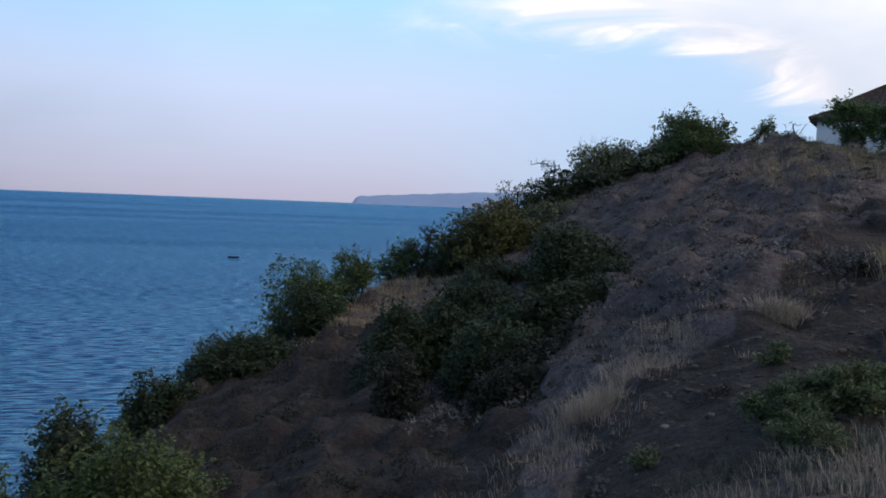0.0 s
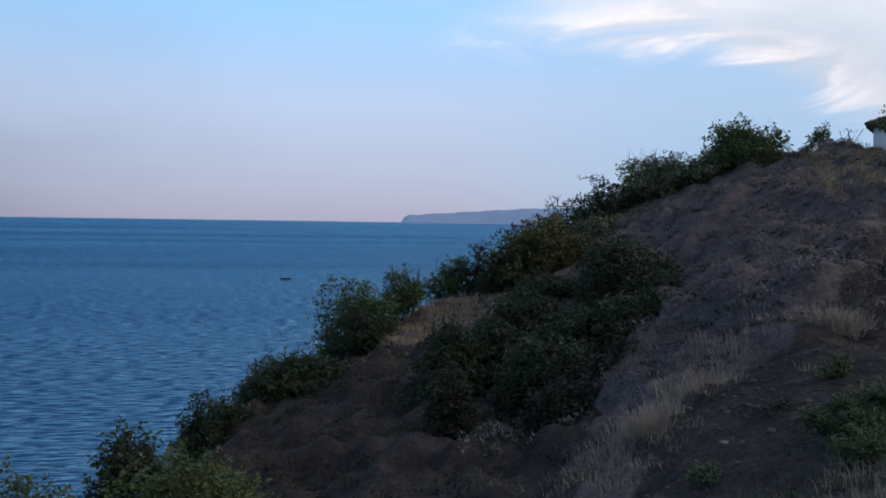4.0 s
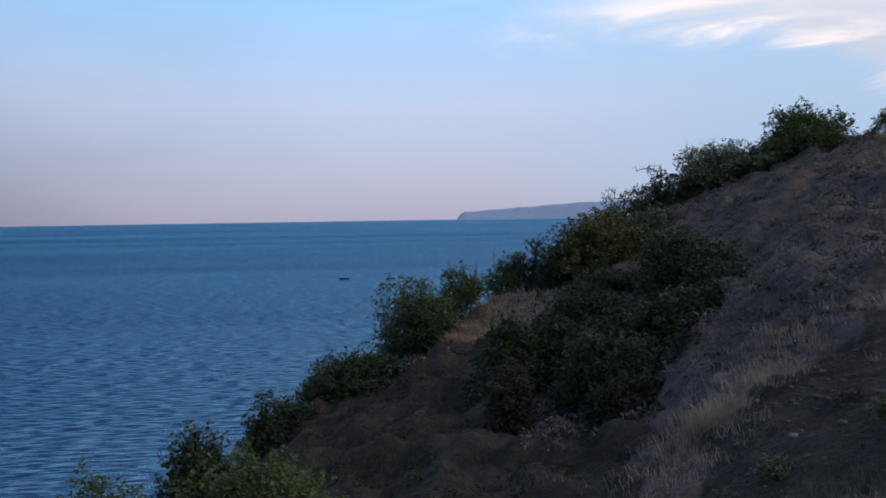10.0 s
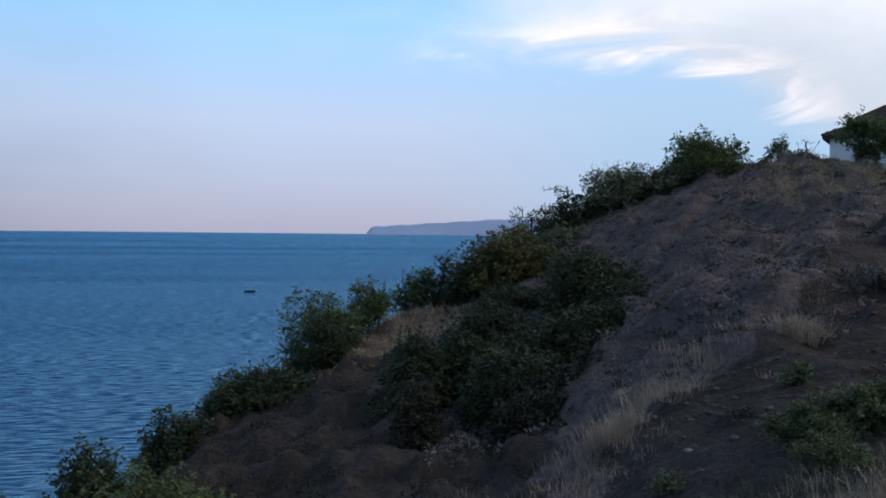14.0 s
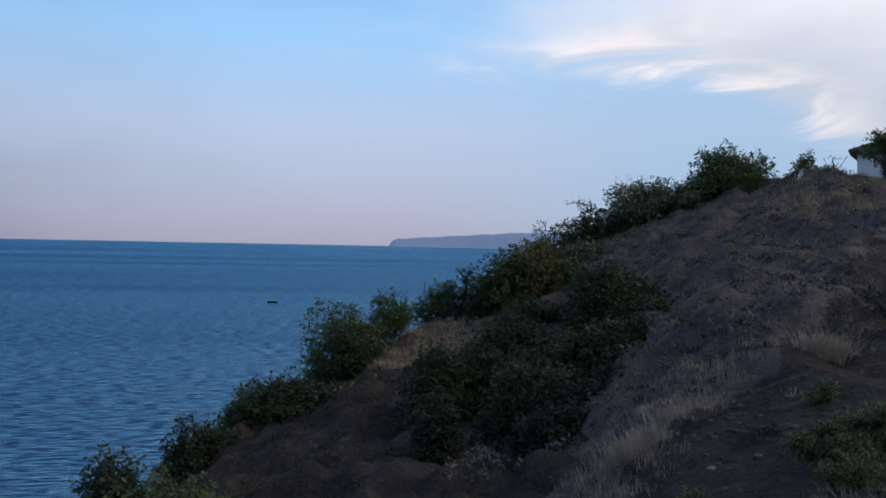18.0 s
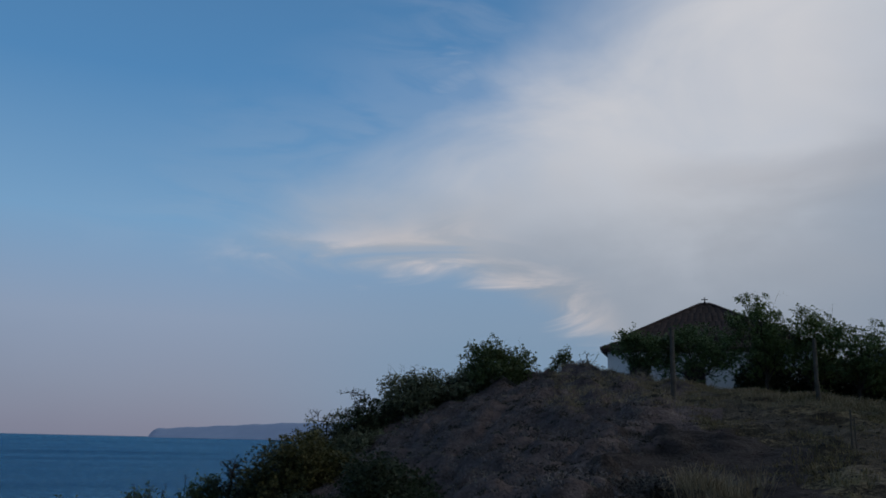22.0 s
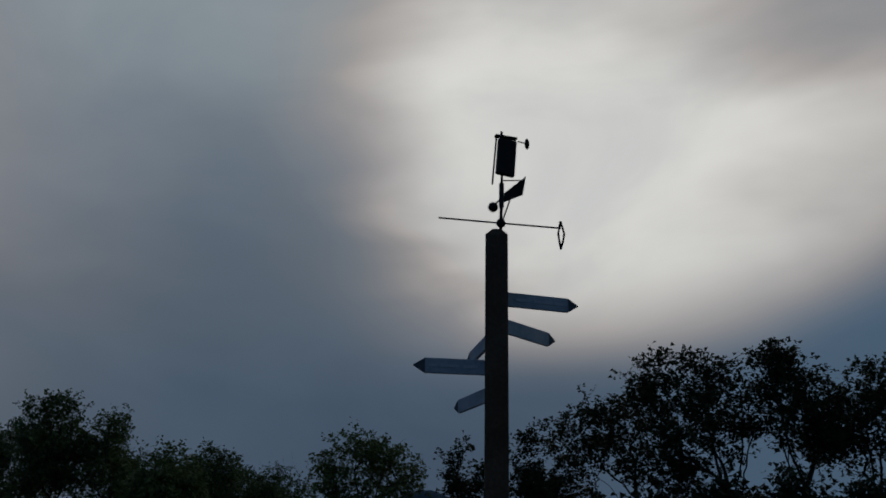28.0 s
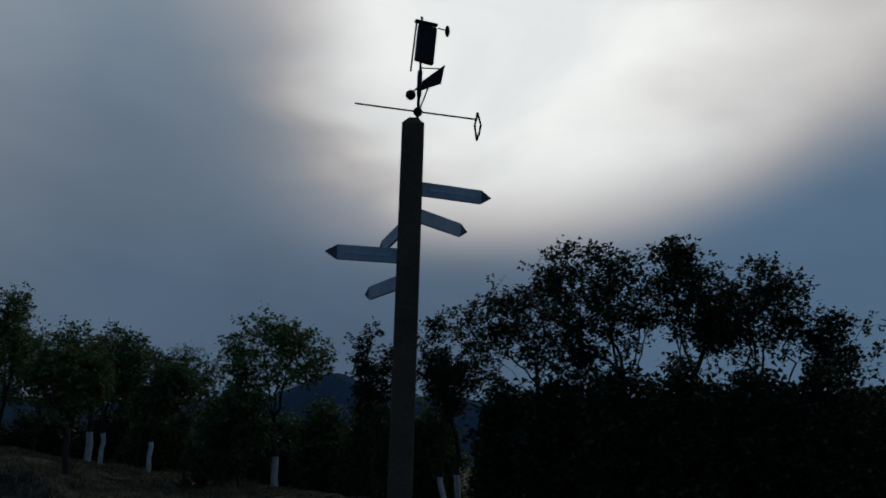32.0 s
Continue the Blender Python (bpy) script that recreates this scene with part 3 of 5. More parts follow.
def ground_z(x, y):
    x, y = np.asarray(x, float), np.asarray(y, float)
    r = np.hypot(x, y)
    az = np.degrees(np.arctan2(-x, y))
    calm = 1.0 - 0.5 * np.clip((-az - 26) / 8, 0, 1)
    calm = calm * (1 - .7 * scree(x, y)) * (1 - .45 * np.clip((-az - 22) / 6, 0, 1))
    z = EYE + ground_rel(az, r) + bumps(x, y) * np.clip(r / 6, 0.15, 1.4) * calm
    z = z + steps(x, y) * np.clip((-az - 31) / 6, 0, 1) * np.clip(r / 5 - 1, 0, 1) * np.clip((30 - r) / 5, 0, 1)
    s0 = np.clip((r - .8) / 4.2, 0, 1)
    s0 = s0 * s0 * (3 - 2 * s0)
    z = z * s0 + (1 - s0) * np.where(x < 0, .22, .02) * np.minimum(x, 6)
    # a low crumbling bank across the field
    s, d, L = bank_at(x, y)
    d = d + .5 * lattice(x * .8, y * .8, 12)
    z = z + bare(x, y) * (.05 * lattice(x * 3.1, y * 3.1 + x, 31) + .035 * lattice(x * 6.3, y * 6.3 - x, 32)) * np.clip(r / 6, 0, 1)
    z = z + .52 * np.exp(-np.where(d < 0, d / .32, d / 2.2) ** 2) * np.clip(s / 1.5 + .5, 0, 1) * np.clip((L - s) / 1.5 + .5, 0, 1)
    return np.maximum(z, SEA - 3.0)


def spot(az, r, dz=0.0):
    x, y = polar(az, r)
    return Vector((x, y, float(ground_z(x, y)) + dz))


def build_ground():
    rs = np.concatenate([[0.0], np.geomspace(0.6, 4, 24), np.geomspace(4.05, 44, 270), np.geomspace(45, 900, 30)])
    azs = np.concatenate([np.arange(-112, 42, 0.36), np.arange(42, 248, 2.0)])
    A, Rr = np.meshgrid(azs, rs, indexing="ij")
    x, y = -Rr * np.sin(np.radians(A)), Rr * np.cos(np.radians(A))
    z = ground_z(x, y)
    na, nr = A.shape
    v = np.stack([x, y, z], -1).reshape(-1, 3)
    i, j = np.meshgrid(np.arange(na), np.arange(nr - 1), indexing="ij")
    i2 = (i + 1) % na
    f = np.stack([i * nr + j, i * nr + j + 1, i2 * nr + j + 1, i2 * nr + j], -1).reshape(-1, 4)
    # plan zones: pale hill soil on the slope, dark earth with some painted-in shade in the hollow and on the shoulder,
    # straw field and worn path elsewhere
    px, py = x, y
    wob = 1.6 * lattice(px * .35, py * .35, 9) + .9 * lattice(px * 1.1, py * 1.1, 10) + .4 * lattice(px * 3, py * 3, 11)
    pr = np.hypot(px, py)
    slope = (px + wob * .8 < .2 + (.50 + .05 * np.clip((pr - 10) / 6, 0, 1)) * (py - 1.0)) & (py + wob > 3.2)
    slope |= (np.degrees(np.arctan2(-px, py)) > np.where(pr < 17, -30.0, -25.5) + wob * .4) & (py > 4.5)
    hx, hy = polar(15, 17)
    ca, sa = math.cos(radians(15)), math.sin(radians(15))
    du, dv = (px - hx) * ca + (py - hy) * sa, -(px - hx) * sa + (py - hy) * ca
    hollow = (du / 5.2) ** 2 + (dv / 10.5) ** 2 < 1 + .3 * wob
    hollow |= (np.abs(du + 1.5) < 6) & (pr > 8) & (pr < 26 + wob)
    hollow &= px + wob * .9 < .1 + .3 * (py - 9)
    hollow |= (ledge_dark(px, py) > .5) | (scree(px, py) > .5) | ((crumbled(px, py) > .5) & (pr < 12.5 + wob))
    slope |= px + wob < -4
    me = mesh_from("ground", v, f[:, ::-1], GROUND_SOIL, smooth=True)
    for nm, w in (("field", ~(slope | hollow)), ("worn", bare(px, py) * ~(slope | hollow)), ("dark_shaded_soil", hollow)):
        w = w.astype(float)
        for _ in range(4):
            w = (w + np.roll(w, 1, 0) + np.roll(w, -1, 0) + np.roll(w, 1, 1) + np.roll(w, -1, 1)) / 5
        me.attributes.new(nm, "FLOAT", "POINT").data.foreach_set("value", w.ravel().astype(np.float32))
    ob = new("ground", me)
    tagged(ob, "dry brown coastal hillside with sparse yellow grass", "ground", kind="structure")


build_ground()


def build_sea():
    rs = np.concatenate([[1.0], np.geomspace(12, 4850, 60)])
    az = np.radians(np.arange(0, 360, 3.0))
    A, Rr = np.meshgrid(az, rs, indexing="ij")
    v = np.stack([-Rr * np.sin(A), Rr * np.cos(A), np.zeros_like(A)], -1).reshape(-1, 3)
    na, nr = A.shape
    i, j = np.meshgrid(np.arange(na), np.arange(nr - 1), indexing="ij")
    f = np.stack([i * nr + j, ((i + 1) % na) * nr + j, ((i + 1) % na) * nr + j + 1, i * nr + j + 1], -1).reshape(-1, 4)
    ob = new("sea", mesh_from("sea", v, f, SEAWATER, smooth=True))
    ob.location = (0, 0, SEA)
    tagged(ob, "calm blue evening sea with small ripples", "sea", kind="structure")


build_sea()


def far_ridge(name, az0, az1, r, profile, mat, label, depth=200.0, base=-1.0):
    """A far landform: a solid ridge whose skyline height (m above the eye) is a function of the bearing."""
    n, k = 140, 7
    az = np.linspace(az0, az1, n)
    top = np.array([profile(a) for a in az]) + EYE
    rows = []
    for i in range(k):
        s = i / (k - 1)
        up = math.sin(s * math.pi) ** 0.8 if 0 < s < 1 else 0.0
        rr = r - depth / 2 + depth * s
        rows.append(np.stack([-rr * np.sin(np.radians(az)), rr * np.cos(np.radians(az)), base + (top - base) * up], -1))
    v = np.stack(rows, 1).reshape(-1, 3)
    i, j = np.meshgrid(np.arange(n - 1), np.arange(k - 1), indexing="ij")
    f = np.stack([i * k + j, i * k + j + 1, (i + 1) * k + j + 1, (i + 1) * k + j], -1).reshape(-1, 4)
    ob = new(name, mesh_from(name, v, f, mat, smooth=True))
    tagged(ob, label, "hill", kind="structure")
    return ob


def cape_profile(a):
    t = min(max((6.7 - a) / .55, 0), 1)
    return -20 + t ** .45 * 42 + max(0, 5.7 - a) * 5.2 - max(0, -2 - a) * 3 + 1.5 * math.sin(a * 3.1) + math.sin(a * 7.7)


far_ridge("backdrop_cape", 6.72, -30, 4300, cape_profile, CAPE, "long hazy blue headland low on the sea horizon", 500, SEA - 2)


def hill_a(a):
    return 700 * math.tan(radians(4.1 + 1.8 * math.exp(-(abs(a + 40.8) / 4.2) ** 1.7) + 0.2 * math.sin(a * 1.1)))


def hill_b(a):
    return 700 * math.tan(radians(3.3 + 2.0 * math.exp(-(abs(a + 71.6) / 3.4) ** 1.6) + 0.25 * math.sin(a * 0.7)))


far_ridge("backdrop_hill", -34, -52, 700, hill_a, HILL, "wooded hill far behind the trees, painted haze-blue", 200, -20)
far_ridge("backdrop_peak", -50, -125, 760, hill_b, HILL, "distant peak behind the orchard, painted haze-blue", 200, -20)


# ---- trees and bushes ----
def leaf_cloud(rng, centres, radii, sprays, leaflets, size, droop=0.3, fine=True):
    """Leafy sprays round each clump centre, each a rachis with broad leaves to both sides: vertices and quads."""
    c = np.repeat(np.asarray(centres, float), sprays, axis=0)
    rad = np.repeat(np.asarray(radii, float), sprays)[:, None]
    n = len(c)
    dirs = rng.normal(size=(n, 3)) * np.array([1, 1, .75])
    dirs /= np.linalg.norm(dirs, axis=1, keepdims=True)
    p0 = c + dirs * rad * rng.random((n, 1)) ** .6 * np.array([1, 1, .72])
    ax = dirs * .8 + rng.normal(size=(n, 3)) * .6
    ax[:, 2] -= droop
    ax /= np.linalg.norm(ax, axis=1, keepdims=True)
    t = (np.arange(leaflets) + .5) / leaflets
    pos = (p0[:, None] + ax[:, None] * (t[None, :, None] * size * leaflets * .40)).reshape(-1, 3)
    k = len(pos)
    pos += rng.normal(size=(k, 3)) * size * .18
    axr = np.repeat(ax, leaflets, 0)
    up = np.array([0, 0, 1.0]) + rng.normal(size=(k, 3)) * .55
    side = np.cross(axr, up)
    side /= np.linalg.norm(side, axis=1, keepdims=True) + 1e-9
    along = axr * .55 + side * np.tile(np.array([-1, 1] * leaflets)[:leaflets], n)[:, None] + rng.normal(size=(k, 3)) * .3
    along /= np.linalg.norm(along, axis=1, keepdims=True)
    wide = np.cross(along, up)
    wide /= np.linalg.norm(wide, axis=1, keepdims=True) + 1e-9
    sz = size * rng.uniform(.6, 1.3, (k, 1))
    if not fine:
        v = np.stack([pos - along * sz * .1, pos + along * sz * .8 + wide * sz * .44, pos + along * sz * .8 - wide * sz * .44], 1).reshape(-1, 3)
        return v, np.arange(k * 3).reshape(-1, 3)
    v = np.stack([pos, pos + along * sz * .48 + wide * sz * .34, pos + along * sz, pos + along * sz * .48 - wide * sz * .34], 1).reshape(-1, 3)
    return v, np.arange(k * 4).reshape(-1, 4)


def branch_path(rng, a, b, bend, k=6):
    a, b = np.asarray(a, float), np.asarray(b, float)
    t = np.linspace(0, 1, k)[:, None]
    L = np.linalg.norm(b - a)
    off = rng.normal(size=3) * bend * L
    p = a + (b - a) * t + off * np.sin(np.pi * t) + rng.normal(size=(k, 3)) * 0.02 * L * np.sin(np.pi * t)
    p[:, 2] += 0.10 * L * np.sin(np.pi * t[:, 0])
    return p


def crown_clumps(rng, n, rx, ry, z0, z1, cx, cy, lumps=7, gap=0.35, dome=False):
    """Clump centres gathered in uneven lumps that fill an ellipsoid, or a dome that stands on the ground."""
    L = rng.normal(size=(lumps, 3))
    L /= np.linalg.norm(L, axis=1, keepdims=True)
    L *= rng.uniform(0.4, 0.8, (lumps, 1))
    if dome:
        L[:, 2] = np.abs(L[:, 2])
    pick = L[rng.integers(0, lumps, n)]
    p = pick + rng.normal(size=(n, 3)) * gap * np.array([1, 1, .8])
    m = n // 3 if dome else n // 6
    d = rng.normal(size=(m, 3))
    p[:m] = d / np.linalg.norm(d, axis=1, keepdims=True) * rng.uniform(0.5, 0.95, (m, 1))
    if dome:
        p[:, 2] = np.abs(p[:, 2])
    q = np.linalg.norm(p, axis=1, keepdims=True)
    p = np.where(q > 1, p / q * rng.uniform(0.8, 1.0, (n, 1)), p)
    lo, hi = p.min(0), p.max(0)
    p = (p - lo) / (hi - lo)
    return np.stack([cx + (p[:, 0] * 2 - 1) * rx, cy + (p[:, 1] * 2 - 1) * ry, z0 + p[:, 2] * (z1 - z0)], 1)


def grow(rng, roots, centres, step, r_tip, r_max, limbs, twigs=()):
    """Wood that reaches from the root paths to every clump centre: a few limbs first, then by way of the nearest branch, thicker where more of it meets."""
    pos = np.zeros((sum(len(r) for r in roots) + (len(centres) + len(twigs)) * 12, 3))
    par, runs, n = [], [], 0
    for r in roots:
        ids = list(range(n, n + len(r)))
        pos[ids] = r
        par += [-1] + ids[:-1]
        runs.append(ids)
        n += len(r)
    base = np.mean([r[-1] for r in roots], axis=0)
    top = [i for ids in runs for i in ids[int(len(ids) * .55):]]
    foot = np.full(n, 9.0)
    foot[top] = 0.0
    # limbs: clumps far from one another
    gap = np.full(len(centres), 9.0)
    first = []
    for _ in range(min(limbs, len(centres))):
        first.append(int(np.argmax(gap * rng.uniform(.7, 1, len(gap)))))
        gap = np.minimum(gap, np.linalg.norm(centres - centres[first[-1]], axis=1))
    rest = sorted((q for q in range(len(centres)) if q not in first), key=lambda q: np.linalg.norm(centres[q] - base))
    todo = [(centres[q], 0) for q in first] + [(centres[q], 1) for q in rest] + [(q, 2) for q in twigs]
    for c, kind in todo:
        if kind == 0:
            a = int(rng.choice(top))
        else:
            d = np.linalg.norm((pos[:n] - c) * (np.array([2.2, 2.2, 1]) if kind == 2 else 1), axis=1) + 1.2 * np.maximum(pos[:n, 2] - c[2] + .05, 0)
            d[:len(foot)] += foot
            a = int(np.argmin(d))
        k = int(min(11, max(2, round(np.linalg.norm(pos[a] - c) / step))))
        ids = list(range(n, n + k))
        pos[ids] = branch_path(rng, pos[a], c, .07, k + 1)[1:] if kind < 2 else (pos[a] + (c - pos[a]) * np.linspace(0, 1, k + 1)[1:, None])
        par += [a] + ids[:-1]
        runs.append([a] + ids)
        n += k
    load = np.zeros(n)
    for m, ids in enumerate(runs):
        load[ids[-1]] += .12 if m >= len(runs) - len(twigs) else 1
    for i in range(n - 1, -1, -1):
        if par[i] >= 0:
            load[par[i]] += load[i]
    rad = np.minimum(r_tip * np.maximum(load, .12) ** .52, r_max)
    vs, fs, ring, o = [], [], {}, 0
    for m, ids in enumerate(runs):
        rr = rad[ids].copy()
        if m >= len(roots):
            rr[0] = min(rr[0], rr[1] * 1.2)
        k = 9 if m < len(roots) else 6 if rr[0] > .02 else 4
        v, f = tube(pos[ids], rr, k)
        vs.append(v)
        fs.append(f + o)
        # the first ring is tied to the wood that it springs from
        a = ring[ids[0]] if m >= len(roots) else 0
        if m:
            fs.append(np.array([[a, a + 1, o + 1, o]]))
        for q, i in enumerate(ids):
            ring.setdefault(i, o + q * k)
        o += len(v)
    return np.concatenate(vs), np.concatenate(fs)


def tree(name, at, height, width, crown_low, seed, leaf, label, category="tree", clumps=90, sprays=9, leaflets=6, size=0.10, trunk_r=0.08,
         lean=(0, 0), group="", white=0.0, bare=0, depth=None, radius=None, lumps=7, stems=1, gap=0.35, dome=False, follow=False):
    """A tree or bush: an empty at its foot with a branching trunk and a leafy crown."""
    rng = np.random.default_rng(seed)
    e = new(name)
    e.location = at
    tagged(e, label, category, group)
    cz = (height + crown_low) / 2
    rz = (height - crown_low) / 2
    rx = width / 2
    ry = (depth or width) / 2
    cen = np.array([lean[0], lean[1], cz])
    rad = radius or min(0.12 * (rx + rz), 0.34)
    cl = crown_clumps(rng, clumps, max(rx - rad * .7, .1), max(ry - rad * .7, .1), crown_low + rad * .4, height - rad * .55, lean[0], lean[1], lumps, gap, dome)
    if follow:
        gz = ground_z(cl[:, 0] + at[0], cl[:, 1] + at[1]) - at[2]
        up = (cl[:, 2] - cl[:, 2].min()) / (np.ptp(cl[:, 2]) + 1e-6)
        cl[:, 2] += np.clip(gz, -1.6, 1.2) * (1 - up) ** 1.0
    roots = []
    for _ in range(stems):
        foot = np.array([0, 0, -0.15]) + (rng.normal(size=3) * np.array([rx * 0.3, ry * 0.3, 0]) if stems > 1 else 0)
        fork = foot + np.array([lean[0] * 0.2, lean[1] * 0.2, max(0.25 * height, crown_low + 0.15 * rz)]) + rng.normal(size=3) * 0.025 * height * np.array([1, 1, 0])
        roots.append(branch_path(rng, foot, fork, 0.02, 8))
    r_tip = max(.8 * trunk_r / (len(cl) / stems) ** .52, .003)
    twigs = []
    for _ in range(bare):
        c = cen + np.clip(rng.normal(size=3) * .5, -.65, .65) * np.array([rx, ry, 0]) + np.array([0, 0, rz * rng.uniform(0.75, 1.06)])
        twigs.append(c)
        for _ in range(4):
            twigs.append(c + rng.normal(size=3) * np.array([.035, .035, .03]) * height)
    v, f = grow(rng, roots, cl, .22 if height > 1.5 else .08, r_tip, trunk_r, 6 if stems == 1 else 2 * stems, twigs)
    under(new("trunk", mesh_from("trunk", v, f, BARK, smooth=True)), e)
    if white:
        k = 9
        p = roots[0]
        z = np.linspace(-.05, min(white, p[-1][2]), k)
        v, f = tube(np.stack([np.interp(z, p[:, 2], p[:, 0]), np.interp(z, p[:, 2], p[:, 1]), z], 1), np.linspace(trunk_r * 1.12, trunk_r * 1.06, k) * rng.uniform(.98, 1.04, k), 12)
        ob = under(new("whitewashed_bark", mesh_from("whitewashed_bark", v, f, WHITEWASH, smooth=True)), e)
        ob["label"] = "band of white lime wash"
    if leaf is not None:
        v, f = leaf_cloud(rng, cl, rad * rng.uniform(.65, 1.25, len(cl)), sprays, leaflets, size, .3, math.hypot(at[0], at[1]) < 14)
        under(new("crown", mesh_from("crown", v, f, leaf)), e)
    return e


def span(az0, az1, r):
    return abs(az1 - az0) * math.pi / 180 * r


def bush_at(name, az0, az1, top, r, seed, leaf, label, low=0.02, clumps=110, dens=14, size=0.10, bare=0, stems=4, trunk_r=0.05, group="", leaflets=5, depth=None, dip=0.18, lumps=14, category="bush", gap=0.24, radius=None):
    """A bush whose bearing range, top angle and distance are known; it stands on the ground there."""
    at = spot((az0 + az1) / 2, r, -dip)
    h = EYE + r * math.tan(radians(top)) - at.z
    w = span(az0, az1, r)
    return tree(name, at, h, w, h * low, seed, leaf, label, category, clumps, dens, leaflets, size, trunk_r, (0, 0), group, 0, bare, depth, radius, lumps, stems, gap, True, True)


SHORE = "bushes on the coastal slope"
# on the edge above the sea
bush_at("bush", 12.9, 6.9, -3.8, 28.5, 11, LEAF, "round green bush on the slope edge above the sea", clumps=217, group=SHORE, size=.10, lumps=22)
bush_at("bush", 8.0, 4.9, -3.2, 30.5, 12, LEAF, "small green bush with thin dark stems", low=.18, clumps=87, group=SHORE, size=.09, bare=8)
bush_at("bush", 11.7, 7.2, -5.5, 26.5, 13, LEAF_DARK, "dark bush below the round one on the slope", low=.12, clumps=130, group=SHORE, size=.09, bare=4)
bush_at("bush", 4.8, 1.6, -2.4, 34.5, 14, LEAF, "light green bush beside a twiggy one", clumps=87, group=SHORE, bare=3)
bush_at("bush", 2.5, 0.6, -1.6, 34, 15, LEAF_DARK, "thin bush with bare upright twigs", clumps=34, group=SHORE, bare=16, trunk_r=.06)
bush_at("bush", 1.0, -6.2, 0.5, 32, 16, LEAF_RUST, "large bush with yellowing leaves on top", clumps=275, group=SHORE, size=.12, lumps=24)
bush_at("bush", 1.6, -3.0, -2.3, 32.2, 34, LEAF_DARK, "dark bush under the yellowing one", clumps=145, group=SHORE, dip=.2)
bush_at("bush", -2.6, -6.4, 1.7, 36.4, 21, LEAF_OLIVE, "twiggy bush on the skyline with bare tips", clumps=72, group=SHORE, bare=22)
bush_at("bush", -4.4, -8.8, 3.0, 36.6, 36, LEAF_DARK, "dark bush behind the yellowing one", clumps=72, group=SHORE, bare=16)
bush_at("bush", -7.0, -12.8, 4.6, 37.4, 22, LEAF_OLIVE, "loose bush with pale upright shoots on the skyline", low=.1, clumps=188, group=SHORE, bare=22, gap=.2)
bush_at("bush", -9.4, -14.8, 4.5, 37.2, 35, LEAF_OLIVE, "olive-green bush filling the skyline row", clumps=101, group=SHORE, bare=8)
bush_at("bush", -12.3, -18.2, 6.7, 37.6, 23, LEAF, "dense rounded green bush on the brow", clumps=290, group=SHORE, size=.10, bare=6, lumps=24, gap=.2)
bush_at("bush", -18.8, -20.5, 6.1, 38, 24, LEAF, "small sparse sapling bush on the brow", low=.15, clumps=29, group=SHORE, size=.09, stems=2, dens=9, trunk_r=.04)
bush_at("bush", -20.6, -22.3, 5.8, 38, 25, None, "bare dry twigs standing on the brow", clumps=17, group=SHORE, bare=10, stems=3, trunk_r=.03)
for az0, az1, top, r, seed in ((-1.6, -6.4, .5, 36.0, 501), (-5.0, -9.2, 1.7, 37.4, 502), (-7.8, -11.6, 3.0, 38.0, 503), (-10.6, -14.4, 3.8, 38.2, 504), (-4.0, -8.4, .4, 34.6, 505)):
    bush_at("bush", az0, az1, top, r, seed, LEAF_OLIVE, "low olive-grey undergrowth along the skyline", clumps=110, group=SHORE, size=.09, bare=5, lumps=18, stems=5)
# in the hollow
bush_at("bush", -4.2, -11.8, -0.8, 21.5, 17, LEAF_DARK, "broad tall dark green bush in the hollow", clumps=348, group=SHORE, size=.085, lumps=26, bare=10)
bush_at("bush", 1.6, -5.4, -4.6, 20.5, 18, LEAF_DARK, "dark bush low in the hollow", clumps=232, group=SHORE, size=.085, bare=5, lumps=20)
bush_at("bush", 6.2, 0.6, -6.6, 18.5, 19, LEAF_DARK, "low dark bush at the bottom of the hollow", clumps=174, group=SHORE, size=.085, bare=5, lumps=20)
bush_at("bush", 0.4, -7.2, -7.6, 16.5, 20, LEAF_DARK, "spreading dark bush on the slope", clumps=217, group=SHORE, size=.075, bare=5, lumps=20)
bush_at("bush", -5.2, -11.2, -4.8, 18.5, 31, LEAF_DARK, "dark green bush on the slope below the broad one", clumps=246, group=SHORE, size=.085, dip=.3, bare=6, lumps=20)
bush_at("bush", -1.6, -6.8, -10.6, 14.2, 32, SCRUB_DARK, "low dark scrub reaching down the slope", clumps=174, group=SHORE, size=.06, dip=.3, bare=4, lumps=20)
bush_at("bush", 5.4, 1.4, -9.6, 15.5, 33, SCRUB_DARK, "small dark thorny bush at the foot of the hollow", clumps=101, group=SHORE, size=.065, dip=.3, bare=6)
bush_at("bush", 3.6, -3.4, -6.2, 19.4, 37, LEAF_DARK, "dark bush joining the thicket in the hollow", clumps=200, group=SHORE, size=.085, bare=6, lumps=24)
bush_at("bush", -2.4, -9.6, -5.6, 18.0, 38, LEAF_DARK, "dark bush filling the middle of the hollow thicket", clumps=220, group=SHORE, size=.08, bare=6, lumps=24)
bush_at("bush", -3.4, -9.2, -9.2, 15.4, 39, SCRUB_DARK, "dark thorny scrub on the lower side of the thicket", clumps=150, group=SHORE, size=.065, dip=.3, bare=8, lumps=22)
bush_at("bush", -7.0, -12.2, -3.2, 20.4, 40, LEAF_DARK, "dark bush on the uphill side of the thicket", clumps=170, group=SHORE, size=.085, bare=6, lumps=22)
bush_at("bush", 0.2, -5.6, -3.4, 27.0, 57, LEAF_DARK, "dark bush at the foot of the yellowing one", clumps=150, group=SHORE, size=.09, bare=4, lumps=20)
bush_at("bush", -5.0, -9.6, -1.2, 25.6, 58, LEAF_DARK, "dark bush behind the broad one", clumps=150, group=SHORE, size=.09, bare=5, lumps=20)
